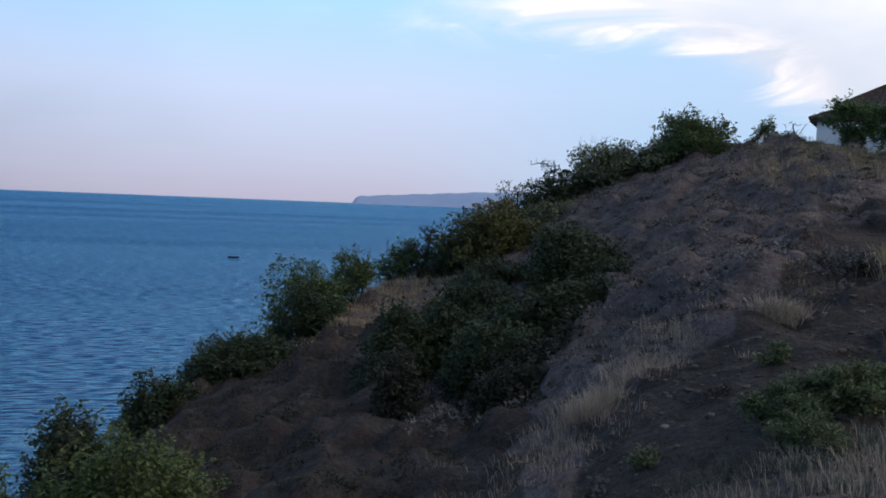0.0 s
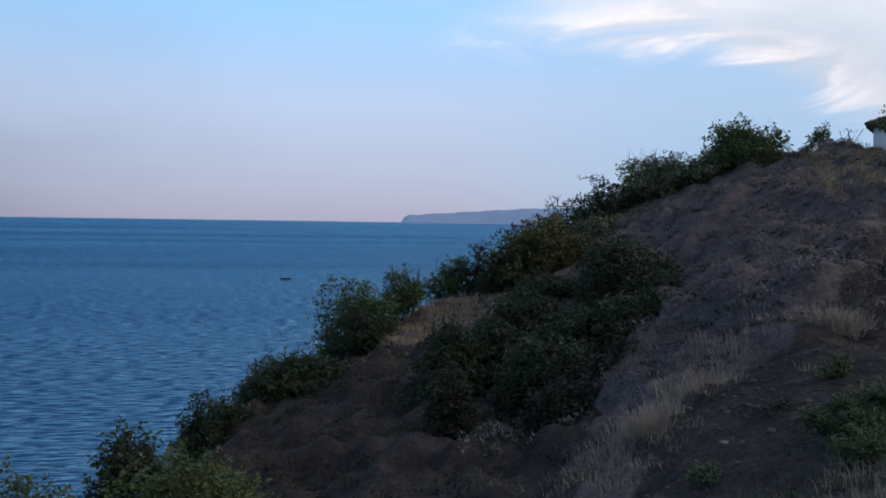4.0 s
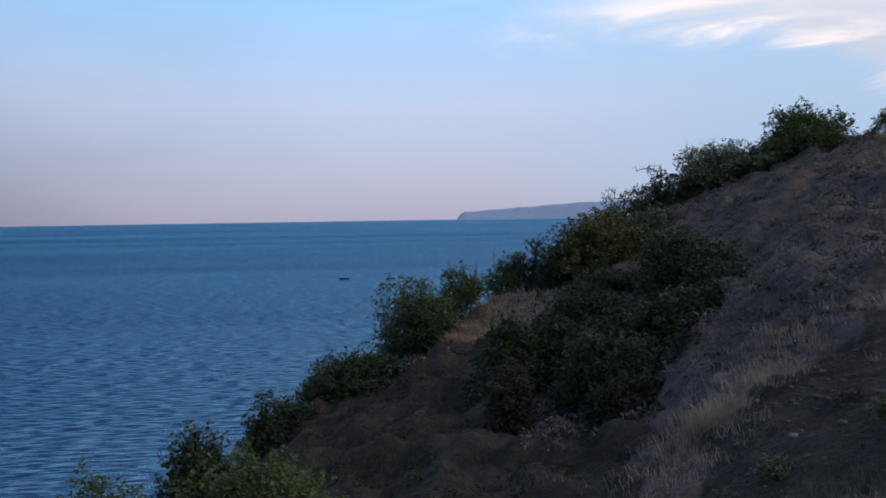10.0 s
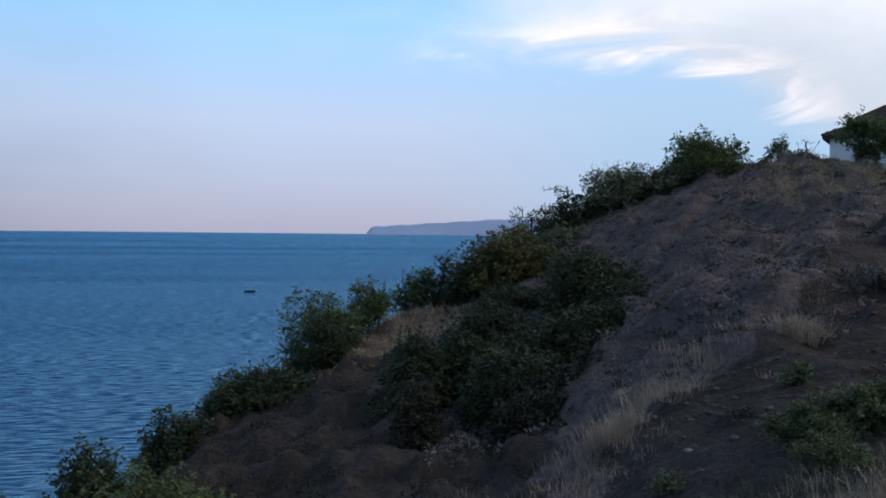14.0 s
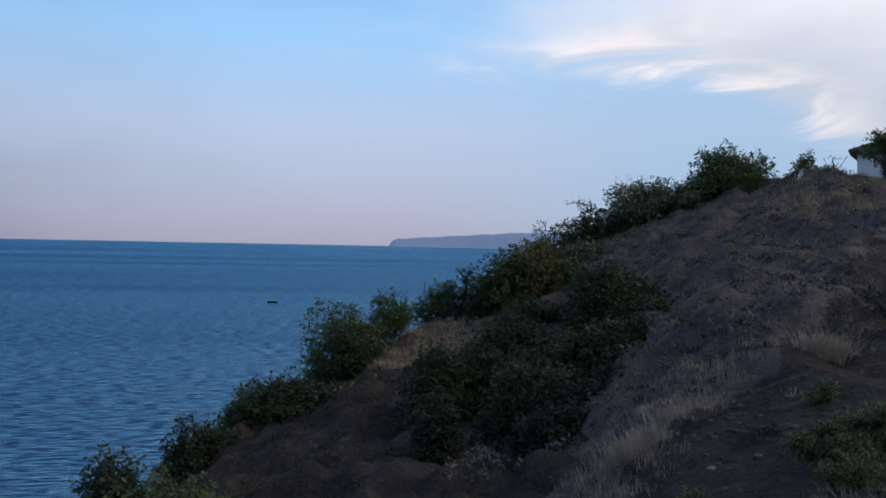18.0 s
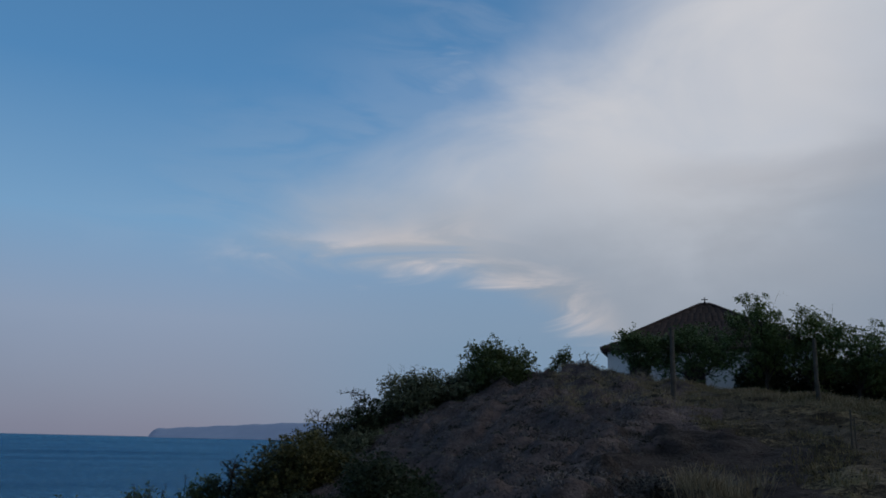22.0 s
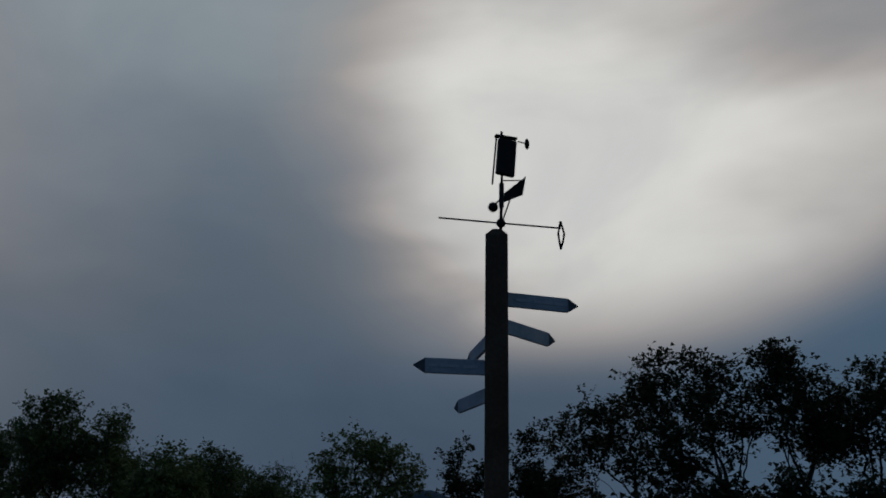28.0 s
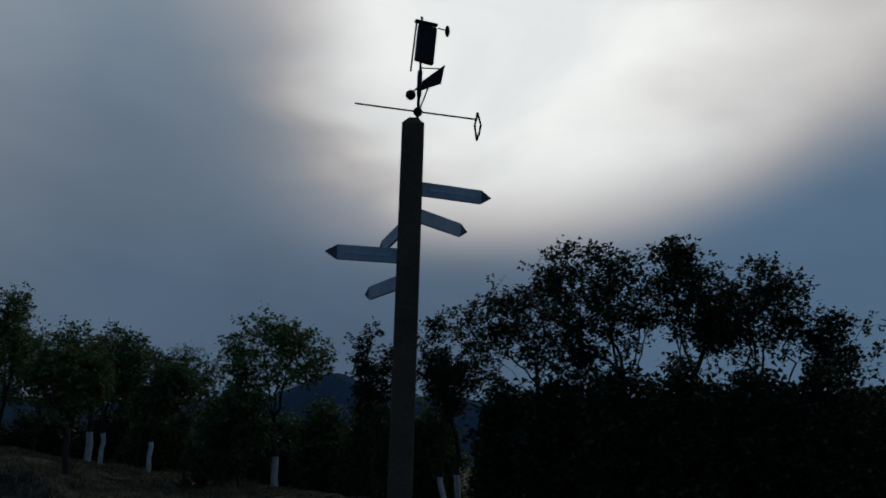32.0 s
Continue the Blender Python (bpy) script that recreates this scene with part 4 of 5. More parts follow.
# along the cliff edge below the viewpoint
bush_at("bush", 18.6, 10.4, -8.8, 24, 26, LEAF_DARK, "wide low green bush on the lower slope", clumps=275, group=SHORE, size=.095, lumps=24)
bush_at("bush", 21.4, 16.5, -11.4, 21.5, 27, LEAF_DARK, "low bush with dry undergrowth on the cliff edge", clumps=130, group=SHORE, bare=5)
bush_at("bush", 27.0, 20.6, -13.1, 13.5, 28, LEAF_DARK, "green bush just below the viewpoint", clumps=217, group=SHORE, size=.075, lumps=24, gap=.17)
bush_at("bush", 26.4, 13.9, -14.4, 10.5, 29, LEAF_FRESH, "fresh green leafy bush below the viewpoint", clumps=300, group=SHORE, size=.058, leaflets=7, dens=10, lumps=40, gap=.10, bare=8, radius=.17)
bush_at("bush", 34.0, 25.4, -15.2, 10.5, 30, LEAF_FRESH, "fresh green bush at the cliff edge", clumps=230, group=SHORE, size=.058, leaflets=7, dens=10, lumps=36, gap=.10, radius=.17)

ORCH = "trees of the orchard"


def tree_at(az, r, top, az0, az1, low, seed, leaf, label, **kw):
    at = spot(az, r)
    h = EYE + r * math.tan(radians(top)) - at.z
    lowz = EYE + r * math.tan(radians(low)) - at.z
    off = ((az0 + az1) / 2 - az) * math.pi / 180 * r
    right = (math.cos(radians(az)), math.sin(radians(az)))
    kw.setdefault("group", ORCH)
    if "radius" not in kw:
        kw["radius"] = 0.27
    kw.setdefault("sprays", 13)
    kw.setdefault("leaflets", 5)
    kw.setdefault("lumps", 18)
    kw.setdefault("gap", 0.2)
    return tree("tree", at, h, span(az0, az1, r), max(lowz, 0.15 * h), seed, leaf, label, "tree", lean=(-off * right[0], -off * right[1]), **kw)


tree_at(-24.4, 38, 7.5, -22.8, -27.2, 4.4, 41, LEAF_ORCH_DARK, "small dark tree in front of the white house", clumps=116, trunk_r=.06)
tree_at(-28.3, 38, 7.9, -25.6, -31.2, 4.0, 42, LEAF_ORCH_DARK, "leafy tree before the house wall", clumps=174, trunk_r=.08)
tree_at(-32.3, 39, 9.4, -30.0, -34.2, 4.2, 43, LEAF_ORCH, "green tree beside the house roof", clumps=159, trunk_r=.09, bare=5)
tree_at(-35.2, 39, 8.6, -33.2, -37.4, 3.6, 44, LEAF_ORCH, "green tree in the row by the house", clumps=159, trunk_r=.09, bare=8)
tree_at(-37.6, 38, 7.7, -35.8, -40.2, 3.4, 45, LEAF_ORCH_DARK, "dense dark tree at the end of the row", clumps=174, trunk_r=.09)
tree_at(-41.0, 38, 6.3, -40.2, -42.3, 4.4, 46, LEAF_ORCH, "thin sapling with bare crooked twigs", clumps=20, trunk_r=.04, bare=8, sprays=5)
tree_at(-44.9, 30, 8.3, -42.7, -47.2, 3.2, 47, LEAF_ORCH_DARK, "young tree with a thin straight trunk", clumps=116, trunk_r=.055)
tree_at(-48.0, 31, 10.5, -45.6, -50.8, 3.6, 48, LEAF_ORCH_DARK, "tall tree with a feathery top", clumps=188, radius=0.28, trunk_r=.09, size=.12, lumps=14)
tree_at(-51.2, 31, 9.7, -49.0, -54.0, 2.8, 49, LEAF_ORCH, "tree with light green lower leaves", clumps=174, radius=0.28, trunk_r=.09, lumps=14)
tree_at(-46.0, 35, 9.1, -44.2, -48.8, 3.4, 64, LEAF_ORCH_DARK, "dark tree behind the thin young one", clumps=130, trunk_r=.08)
tree_at(-53.2, 34, 7.4, -51.0, -55.8, 2.8, 65, LEAF_ORCH_DARK, "dark tree in the second orchard row", clumps=130, trunk_r=.08)
tree_at(-59.2, 34, 6.9, -57.0, -61.4, 1.6, 66, LEAF_ORCH_DARK, "dark tree filling the back of the orchard", clumps=130, trunk_r=.08)
tree_at(-55.0, 20.3, 7.9, -52.4, -57.6, 1.5, 50, LEAF_ORCH, "small leaning tree standing alone in dry grass", clumps=188, trunk_r=.085, size=.085, lumps=22, gap=.2)
tree_at(-57.0, 30, 7.7, -55.2, -59.6, 2.4, 151, LEAF_ORCH_DARK, "tree with a whitewashed trunk", clumps=159, trunk_r=.07, white=1.05)
tree_at(-56.3, 31, 6.8, -54.4, -58.2, 2.6, 52, LEAF_ORCH_DARK, "tree with a broad whitewashed trunk", clumps=116, trunk_r=.10, white=0.95)
tree_at(-59.8, 29, 5.6, -58.4, -62.6, 2.0, 53, LEAF_ORCH_DARK, "low tree with a whitewashed trunk", clumps=130, trunk_r=.07, white=1.0)
tree_at(-61.6, 36, 6.5, -59.6, -64.2, 1.0, 54, LEAF_ORCH_DARK, "tree with bare twigs at its top", clumps=130, trunk_r=.08, bare=14)
tree_at(-67.6, 25, 8.8, -63.4, -71.5, 2.2, 55, LEAF_ORCH, "open tree with a whitewashed trunk and airy crown", clumps=190, radius=0.26, trunk_r=.09, white=0.85, gap=.16, lumps=30, sprays=8, size=.11)
tree_at(-65.0, 24, 4.0, -62.6, -67.4, -0.5, 56, LEAF_ORCH_DARK, "low many-stemmed dark tree", clumps=159, trunk_r=.07, stems=3)
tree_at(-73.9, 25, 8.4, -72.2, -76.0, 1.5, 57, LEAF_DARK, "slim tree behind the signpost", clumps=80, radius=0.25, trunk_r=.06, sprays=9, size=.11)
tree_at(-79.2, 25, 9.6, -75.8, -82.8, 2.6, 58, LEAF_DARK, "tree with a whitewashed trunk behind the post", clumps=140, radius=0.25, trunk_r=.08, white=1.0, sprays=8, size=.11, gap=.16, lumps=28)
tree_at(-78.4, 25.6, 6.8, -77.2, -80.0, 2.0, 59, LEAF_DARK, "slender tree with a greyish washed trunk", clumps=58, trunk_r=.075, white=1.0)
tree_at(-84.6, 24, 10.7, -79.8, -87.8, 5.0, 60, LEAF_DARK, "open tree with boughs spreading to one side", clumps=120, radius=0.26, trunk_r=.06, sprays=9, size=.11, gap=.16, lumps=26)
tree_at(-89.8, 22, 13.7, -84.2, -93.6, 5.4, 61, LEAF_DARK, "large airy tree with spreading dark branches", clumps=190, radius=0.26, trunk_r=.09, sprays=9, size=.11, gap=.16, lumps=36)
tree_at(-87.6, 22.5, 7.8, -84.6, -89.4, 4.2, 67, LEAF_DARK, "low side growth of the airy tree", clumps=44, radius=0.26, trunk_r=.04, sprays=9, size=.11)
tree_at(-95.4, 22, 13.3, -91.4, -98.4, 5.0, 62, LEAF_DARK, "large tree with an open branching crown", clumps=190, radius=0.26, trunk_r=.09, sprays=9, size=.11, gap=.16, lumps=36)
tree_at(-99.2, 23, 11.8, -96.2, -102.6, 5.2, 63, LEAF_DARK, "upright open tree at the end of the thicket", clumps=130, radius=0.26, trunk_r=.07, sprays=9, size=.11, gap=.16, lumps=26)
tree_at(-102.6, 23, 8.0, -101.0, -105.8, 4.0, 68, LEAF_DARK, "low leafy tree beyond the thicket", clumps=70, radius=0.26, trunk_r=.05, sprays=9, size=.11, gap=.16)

HEDGE = "bushes of the thicket"
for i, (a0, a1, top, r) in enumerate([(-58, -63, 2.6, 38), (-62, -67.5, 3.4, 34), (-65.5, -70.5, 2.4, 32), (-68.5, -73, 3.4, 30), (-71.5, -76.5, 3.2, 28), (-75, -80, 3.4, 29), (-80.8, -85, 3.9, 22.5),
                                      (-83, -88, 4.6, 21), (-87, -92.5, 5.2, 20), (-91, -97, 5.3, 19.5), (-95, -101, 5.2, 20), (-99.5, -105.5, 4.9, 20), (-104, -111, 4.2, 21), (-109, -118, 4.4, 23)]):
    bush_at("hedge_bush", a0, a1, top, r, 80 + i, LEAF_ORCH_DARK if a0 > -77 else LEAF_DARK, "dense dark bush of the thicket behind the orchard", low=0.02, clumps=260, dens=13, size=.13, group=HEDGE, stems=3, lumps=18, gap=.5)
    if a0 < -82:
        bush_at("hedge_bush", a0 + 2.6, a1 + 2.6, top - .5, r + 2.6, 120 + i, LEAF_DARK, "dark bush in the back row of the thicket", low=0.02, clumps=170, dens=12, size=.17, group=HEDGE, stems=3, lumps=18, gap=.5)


# ---- the house on the hill ----
def build_house():
    e = new("house")
    at = spot(-29.0, 47.6)
    base = EYE + 4.44 - 2.5
    e.location = (at.x, at.y, base)
    e.rotation_euler = (0, 0, radians(-29.0))
    tagged(e, "low white house with a dark hipped tile roof", "house")
    w, d, h = 9.5, 8.6, 2.55
    t = 0.25
    for nm, sx, sy, px, py in (("wall_front", w, t, 0, -d / 2), ("wall_back", w, t, 0, d / 2), ("wall_side", t, d - t, -w / 2 + t / 2, 0), ("wall_side", t, d - t, w / 2 - t / 2, 0)):
        bm = bmesh.new()
        box(bm, sx, sy, h + 1.0, (px, py, (h - 1.0) / 2), bevel=0.02)
        part(nm, bm, WALL, e, "white plastered wall")
    ov, rise = 0.3, 2.9
    W2, D2 = w / 2 + ov, d / 2 + ov
    z0, z1 = h - 0.05, h + rise
    k = 0.25
    # a flatter skirt below, the hipped upper roof standing a hand proud of it
    cut, lift = 1.15, .14

    def hip(name, lo_ring, hi_ring, label):
        bm = bmesh.new()
        rings = [[bm.verts.new((sx * a, sy * b2, zz)) for sx, sy in ((-1, -1), (1, -1), (1, 1), (-1, 1))] for a, b2, zz in lo_ring + hi_ring]
        bm.faces.new(rings[0][::-1])
        bm.faces.new(rings[-1])
        for p, q in zip(rings, rings[1:]):
            for n in range(4):
                bm.faces.new((p[n], p[(n + 1) % 4], q[(n + 1) % 4], q[n]))
        return part(name, bm, TILE, e, label)
    zs = z0 + .14 + .50
    hip("lower_roof", [(W2, D2, z0), (W2, D2, z0 + .14)], [(W2 - cut, D2 - cut, zs)], "dark red-brown skirt of the roof")
    roof = hip("roof", [(W2 - cut + .18, D2 - cut + .18, zs - .04), (W2 - cut + .18, D2 - cut + .18, zs + lift)], [(k, .03, z1)], "dark red-brown hipped tile roof")
    # courses of barrel tiles on the near slope and the seaward hip
    tile = bpy.data.meshes.new("tile")
    bm = bmesh.new()
    n = 5
    L = 0.46
    prev = None
    for i in range(n + 1):
        a = math.pi * i / n
        pr = [bm.verts.new((-0.13 * math.cos(a), y, 0.03 * math.sin(a) + z)) for y, z in ((-L / 2, 0.02), (L / 2, 0))]
        if prev:
            bm.faces.new((prev[0], pr[0], pr[1], prev[1]))
        prev = pr
    bm.to_mesh(tile)
    bm.free()
    tile.materials.append(TILE)
    Wu, Du = W2 - cut + .18, D2 - cut + .18
    for rows_n, wa, da, za, wb, db, zb in ((3, W2, D2, z0 + .14, W2 - cut, D2 - cut, zs), (11, Wu, Du, zs + lift, k, .03, z1)):
        ang = math.atan2(zb - za, da - db)
        for r in range(rows_n):
            q = (r + .5) / rows_n
            half = wa + (wb - wa) * q
            m = max(1, int(2 * half / .29))
            for i in range(m):
                ob = new("tile", tile)
                ob.parent = roof
                ob.matrix_basis = Matrix.Translation((-half + 2 * half * (i + .5) / m, -(da + (db - da) * q), za + (zb - za) * q + .012)) @ Matrix.Rotation(ang, 4, "X")
    bm = bmesh.new()
    for sx2 in (-1, 1):
        for sy2 in (-1, 1):
            rod(bm, (sx2 * Wu, sy2 * Du, zs + lift + .03), (sx2 * k, 0, z1 + .04), 0.10, n=6)
            rod(bm, (sx2 * W2, sy2 * D2, z0 + .17), (sx2 * (W2 - cut), sy2 * (D2 - cut), zs + .03), 0.10, n=6)
    rod(bm, (-k, 0, z1 + .04), (k, 0, z1 + .04), 0.10, n=6)
    part("ridge_cap", bm, TILE, roof)
    for x in (-3.2, -0.6, 2.4):
        bm = bmesh.new()
        for sx2, sz2, px, pz in ((0.9, .07, 0, .6), (0.9, .07, 0, -.6), (.07, 1.27, -.45, 0), (.07, 1.27, .45, 0), (.05, 1.2, 0, 0)):
            box(bm, sx2, .10, sz2, (px, 0, pz), bevel=.006)
        wf = part("window", bm, WOOD, e, "dark wooden window", Matrix.Translation((x, -d / 2 - t / 2 - .02, 1.35)))
        bm = bmesh.new()
        box(bm, .86, .02, 1.16)
        part("pane", bm, GLASS, wf, "dark glass pane")
    # finial on the ridge
    bm = bmesh.new()
    rod(bm, (0, 0, z1), (0, 0, z1 + .42), .03, .02)
    box(bm, .34, .04, .05, (0, 0, z1 + .30), bevel=.008)
    bmesh.ops.create_icosphere(bm, subdivisions=1, radius=.07, matrix=Matrix.Translation((0, 0, z1 + .14)))
    part("finial", bm, IRON, roof, "small iron finial on the ridge")


build_house()


# ---- poles, board, stakes ----
def pole(az, r, top, width, label, lean=0.0):
    at = spot(az, r)
    h = EYE + r * math.tan(radians(top)) - at.z
    e = new("fence_pole")
    e.location = at
    e.rotation_euler = (0, radians(lean), 0)
    tagged(e, label, "pole", "old poles along the slope edge")
    rng = np.random.default_rng(int(abs(az) * 10))
    k = 10
    p = np.stack([rng.normal(size=k) * .006, rng.normal(size=k) * .006, np.linspace(-.3, h, k)], 1)
    v, f = tube(p, width / 2 * np.linspace(1.12, .88, k) * rng.uniform(.95, 1.05, k), 10)
    ob = under(new("shaft", mesh_from("shaft", v, f, WOOD, smooth=True)), e)
    bm = bmesh.new()
    rod(bm, (0, 0, h - .02), (0, 0, h + .025), width * .44, width * .34, 10)
    part("cap", bm, WOOD, e)
    for z in (h * .55, h * .85):
        bm = bmesh.new()
        rod(bm, (0, -width * .3, z), (0, -width * .8, z + .02), .012)
        part("nail", bm, RUST, e, "rusty iron spike")
    return e


pole(-26.8, 28, 7.4, .15, "weathered wooden pole at the edge of the slope")
pole(-35.3, 28, 6.5, .13, "weathered wooden pole in dry grass")
pole(-41.4, 31, 5.4, .09, "thin grey pole beside a sapling", 1.5)
pole(-42.3, 33, 5.2, .06, "slim pale pole behind the grass")


def stake(az, r, h, w=.05):
    e = new("garden_stake")
    e.location = spot(az, r)
    tagged(e, "thin wooden stake tied to a sapling", "stake", "stakes in the dry grass")
    bm = bmesh.new()
    rod(bm, (0, 0, -.2), (.03, .02, h), w / 2, w / 2.6, 7)
    part("shaft", bm, WOOD, e)
    bm = bmesh.new()
    rod(bm, (.10, 0, -.2), (.11, .03, h * .8), w / 2.6, w / 3.5, 7)
    part("shaft", bm, WOOD, e)
    bm = bmesh.new()
    rod(bm, (-.02, .02, h * .6), (.14, .03, h * .6), .012, n=6)
    part("tie", bm, WOOD, e)


stake(-36.9, 19, .75)
stake(-47.9, 26, .6)


def notice(az, r, z_el, w, h, label):
    at = spot(az, r)
    zc = EYE + r * math.tan(radians(z_el)) - at.z
    e = new("notice_board")
    e.location = at
    e.rotation_euler = (0, 0, radians(az + 4))
    tagged(e, label, "sign", "small notices")
    bm = bmesh.new()
    rod(bm, (0, .03, -.3), (0, .03, zc + h * .4), .03, n=8)
    part("post", bm, WOOD, e)
    bm = bmesh.new()
    box(bm, w, .025, h, (0, -.02, zc), bevel=.006)
    part("board", bm, BOARD, e, "plain white board")
    for zs in (-.35, .35):
        bm = bmesh.new()
        rod(bm, (0, -.03, zc + h * zs), (0, -.04, zc + h * zs), .012, n=8)
        part("screw", bm, RUST, e)


notice(-40.35, 31, 4.5, .34, .28, "small white notice board on a thin post")
notice(-48.9, 34, 2.6, .26, .22, "small white board nailed low among trees")


# ---- the signpost with the wind vane ----
def build_signpost():
    R0 = 6.9
    x, y = polar(-75.2, R0)
    lean = math.tan(radians(2.0))
    gz = float(ground_z(x, y))
    e = new("signpost")
    e.location = (x, y, gz)
    e.rotation_euler = (0, radians(2.0), radians(-75.2))
    tagged(e, "tall square wooden signpost with blue-grey pointing boards", "signpost")

    def zz(el):
        return EYE + R0 * math.tan(radians(el)) - gz

    def xx(az, el=None):
        if el is None:
            return -R0 * math.tan(radians(az + 76.75))
        return -R0 * math.tan(radians(az + 75.2)) - lean * zz(el)
    top = zz(21.6)
    w = .192
    bm = bmesh.new()
    z0 = zz(-6.6)
    box(bm, w, w, top - z0 - .02, (0, 0, (top + z0 - .02) / 2), bevel=.012)
    # bevelled head
    vs = [bm.verts.new((sx * w / 2 * k, sy * w / 2 * k, z)) for z, k in ((top - .03, .99), (top + .045, .35)) for sx, sy in ((-1, -1), (1, -1), (1, 1), (-1, 1))]
    for i in range(4):
        bm.faces.new((vs[i], vs[(i + 1) % 4], vs[4 + (i + 1) % 4], vs[4 + i]))
    bm.faces.new(vs[4:])
    part("post", bm, POSTWOOD, e, "brown weathered square timber")
    # foot: steel shoe with four stays
    bm = bmesh.new()
    box(bm, w + .04, w + .04, .05, (0, 0, z0 + .02), bevel=.008)
    shoe = part("collar", bm, RUST, e, "rusty steel collar")
    bm = bmesh.new()
    box(bm, w * .9, w * .9, z0 + .3, (0, 0, z0 / 2 - .15), bevel=.01)
    part("footing", bm, POSTWOOD, e, "dark stained foot of the post")
    for sx, sy in ((-1, -1), (1, -1), (1, 1), (-1, 1)):
        bm = bmesh.new()
        rod(bm, (sx * w * .55, sy * w * .55, z0), (sx * .42, sy * .42, -.12), .013)
        part("stay", bm, RUST, shoe, "thin steel stay")

    def arrow(az_in, el_in, az_out, el_out, h, turn, label, txt=True):
        """A pointing board from the post outwards; turn: degrees that it swings towards the viewer (minus: away)."""
        sgn = 1 if xx(az_out, el_out) > 0 else -1
        proj = abs(xx(az_out, el_out) - sgn * w / 2)
        L = .64 if turn < -40 else proj / math.cos(radians(turn))
        if turn < -40:
            turn = -math.degrees(math.acos(min(1.0, max(.04, proj / L))))
        tip = .10
        th = .028
        bm = bmesh.new()
        prof = [(-.06, -h / 2), (L - tip, -h / 2), (L, 0), (L - tip, h / 2), (-.06, h / 2)]
        fr = [bm.verts.new((px, -th / 2, pz)) for px, pz in prof]
        bk = [bm.verts.new((px, th / 2, pz)) for px, pz in prof]
        bm.faces.new(fr)
        bm.faces.new(bk[::-1])
        for i in range(5):
            bm.faces.new((fr[i], bk[i], bk[(i + 1) % 5], fr[(i + 1) % 5]))
        bmesh.ops.recalc_face_normals(bm, faces=bm.faces)
        bmesh.ops.bevel(bm, geom=list(bm.edges), offset=.004, segments=1, affect="EDGES")
        m = Matrix.Translation((sgn * w * .5, -w * .35 if turn >= 0 else w * .3, zz(el_in))) @ Matrix.Rotation(0 if sgn > 0 else math.pi, 4, "Z")
        m = m @ Matrix.Rotation(radians(-turn * sgn) * 1, 4, "Z")
        b = part("pointing_board", bm, SIGN, e, label, m)
        if txt:
            side = -1 if sgn > 0 else 1
            for k, (f0, f1) in enumerate(((.10, .30), (.36, .62), (.66, .78))):
                bm = bmesh.new()
                box(bm, (f1 - f0) * L, .004, h * .2, ((f0 + f1) / 2 * L, side * (th / 2 + .002), 0))
                part("writing", bm, PALE_INK, b, "faded pale unreadable writing")
        bm = bmesh.new()
        bv = [bm.verts.new((L - tip * s, yy, zz2)) for s, yy, zz2 in ((.98, -th / 2 - .003, -h * .47), (.04, -th / 2 - .003, 0), (.98, -th / 2 - .003, h * .47))]
        bm.faces.new(bv)
        bv2 = [bm.verts.new((v.co.x, th / 2 + .003, v.co.z)) for v in bv]
        bm.faces.new(bv2[::-1])
        part("arrow_tip", bm, INK, b, "dark painted arrow tip")

    arrow(-77.2, 17.4, -82.15, 16.7, .125, -18, "blue-grey pointing board")
    arrow(-77.2, 15.55, -80.5, 14.6, .125, -48, "blue-grey board pointing away", False)
    arrow(-75.5, 14.4, -74.1, 13.3, .12, -70, "narrow board seen end on, pointing away", False)
    arrow(-75.5, 12.6, -70.5, 12.6, .125, 8, "blue-grey board with faded writing")
    arrow(-75.3, 10.95, -73.05, 9.9, .12, -55, "short-looking board pointing away", False)

    # wind vane: its own thing on top of the post
    v = new("wind_vane")
    vx, vy = polar(-76.75, R0)
    v.location = Vector((vx, vy, gz + top + .03))
    v.rotation_euler = (0, 0, radians(-76.75))
    tagged(v, "black iron wind vane with flat panel, tail and compass rod", "weather vane")

    def vz(el):
        return zz(el) - top - .03

    def vp(az, el, yy=0.0):
        return (xx(az) + .05, yy, vz(el))
    cx = xx(-76.9)
    bm = bmesh.new()
    rod(bm, (0, 0, -.06), (cx, 0, vz(23.6)), .014)
    rod(bm, (cx, 0, vz(23.4)), (cx + .01, 0, vz(25.0)), .022)
    rod(bm, (cx + .01, 0, vz(24.6)), (cx + .03, 0, vz(28.4)), .011)
    part("spindle", bm, IRON, v)
    bm = bmesh.new()
    bmesh.ops.create_uvsphere(bm, u_segments=12, v_segments=8, radius=.042, matrix=Matrix.Translation((cx - .01, 0, vz(22.35))))
    part("ball", bm, IRON, v, smooth=True)
    bm = bmesh.new()
    rod(bm, (xx(-72.3), 0, vz(22.9)), (cx, 0, vz(22.35)), .008)
    rod(bm, (cx, 0, vz(22.35)), (xx(-81.1), 0, vz(21.85)), .008)
    part("compass_rod", bm, IRON, v, "long thin iron rod")
    bm = bmesh.new()
    xr = xx(-81.1)
    pts = [(xr, 0, vz(22.3)), (xr + .026, 0, vz(21.5)), (xr + .012, 0, vz(21.0)), (xr - .012, 0, vz(20.45))]
    for a, b in zip(pts, pts[1:]):
        rod(bm, a, b, .010, .008)
    pts = [(xr, 0, vz(22.3)), (xr - .026, 0, vz(21.5)), (xr - .02, 0, vz(21.0)), (xr - .012, 0, vz(20.45))]
    for a, b in zip(pts, pts[1:]):
        rod(bm, a, b, .010, .008)
    part("compass_letter", bm, IRON, v, "bent iron mark at the rod's end")
    bm = bmesh.new()
    rod(bm, (cx, 0, vz(22.4)), (xx(-77.6), -.15, vz(23.6)), .007)
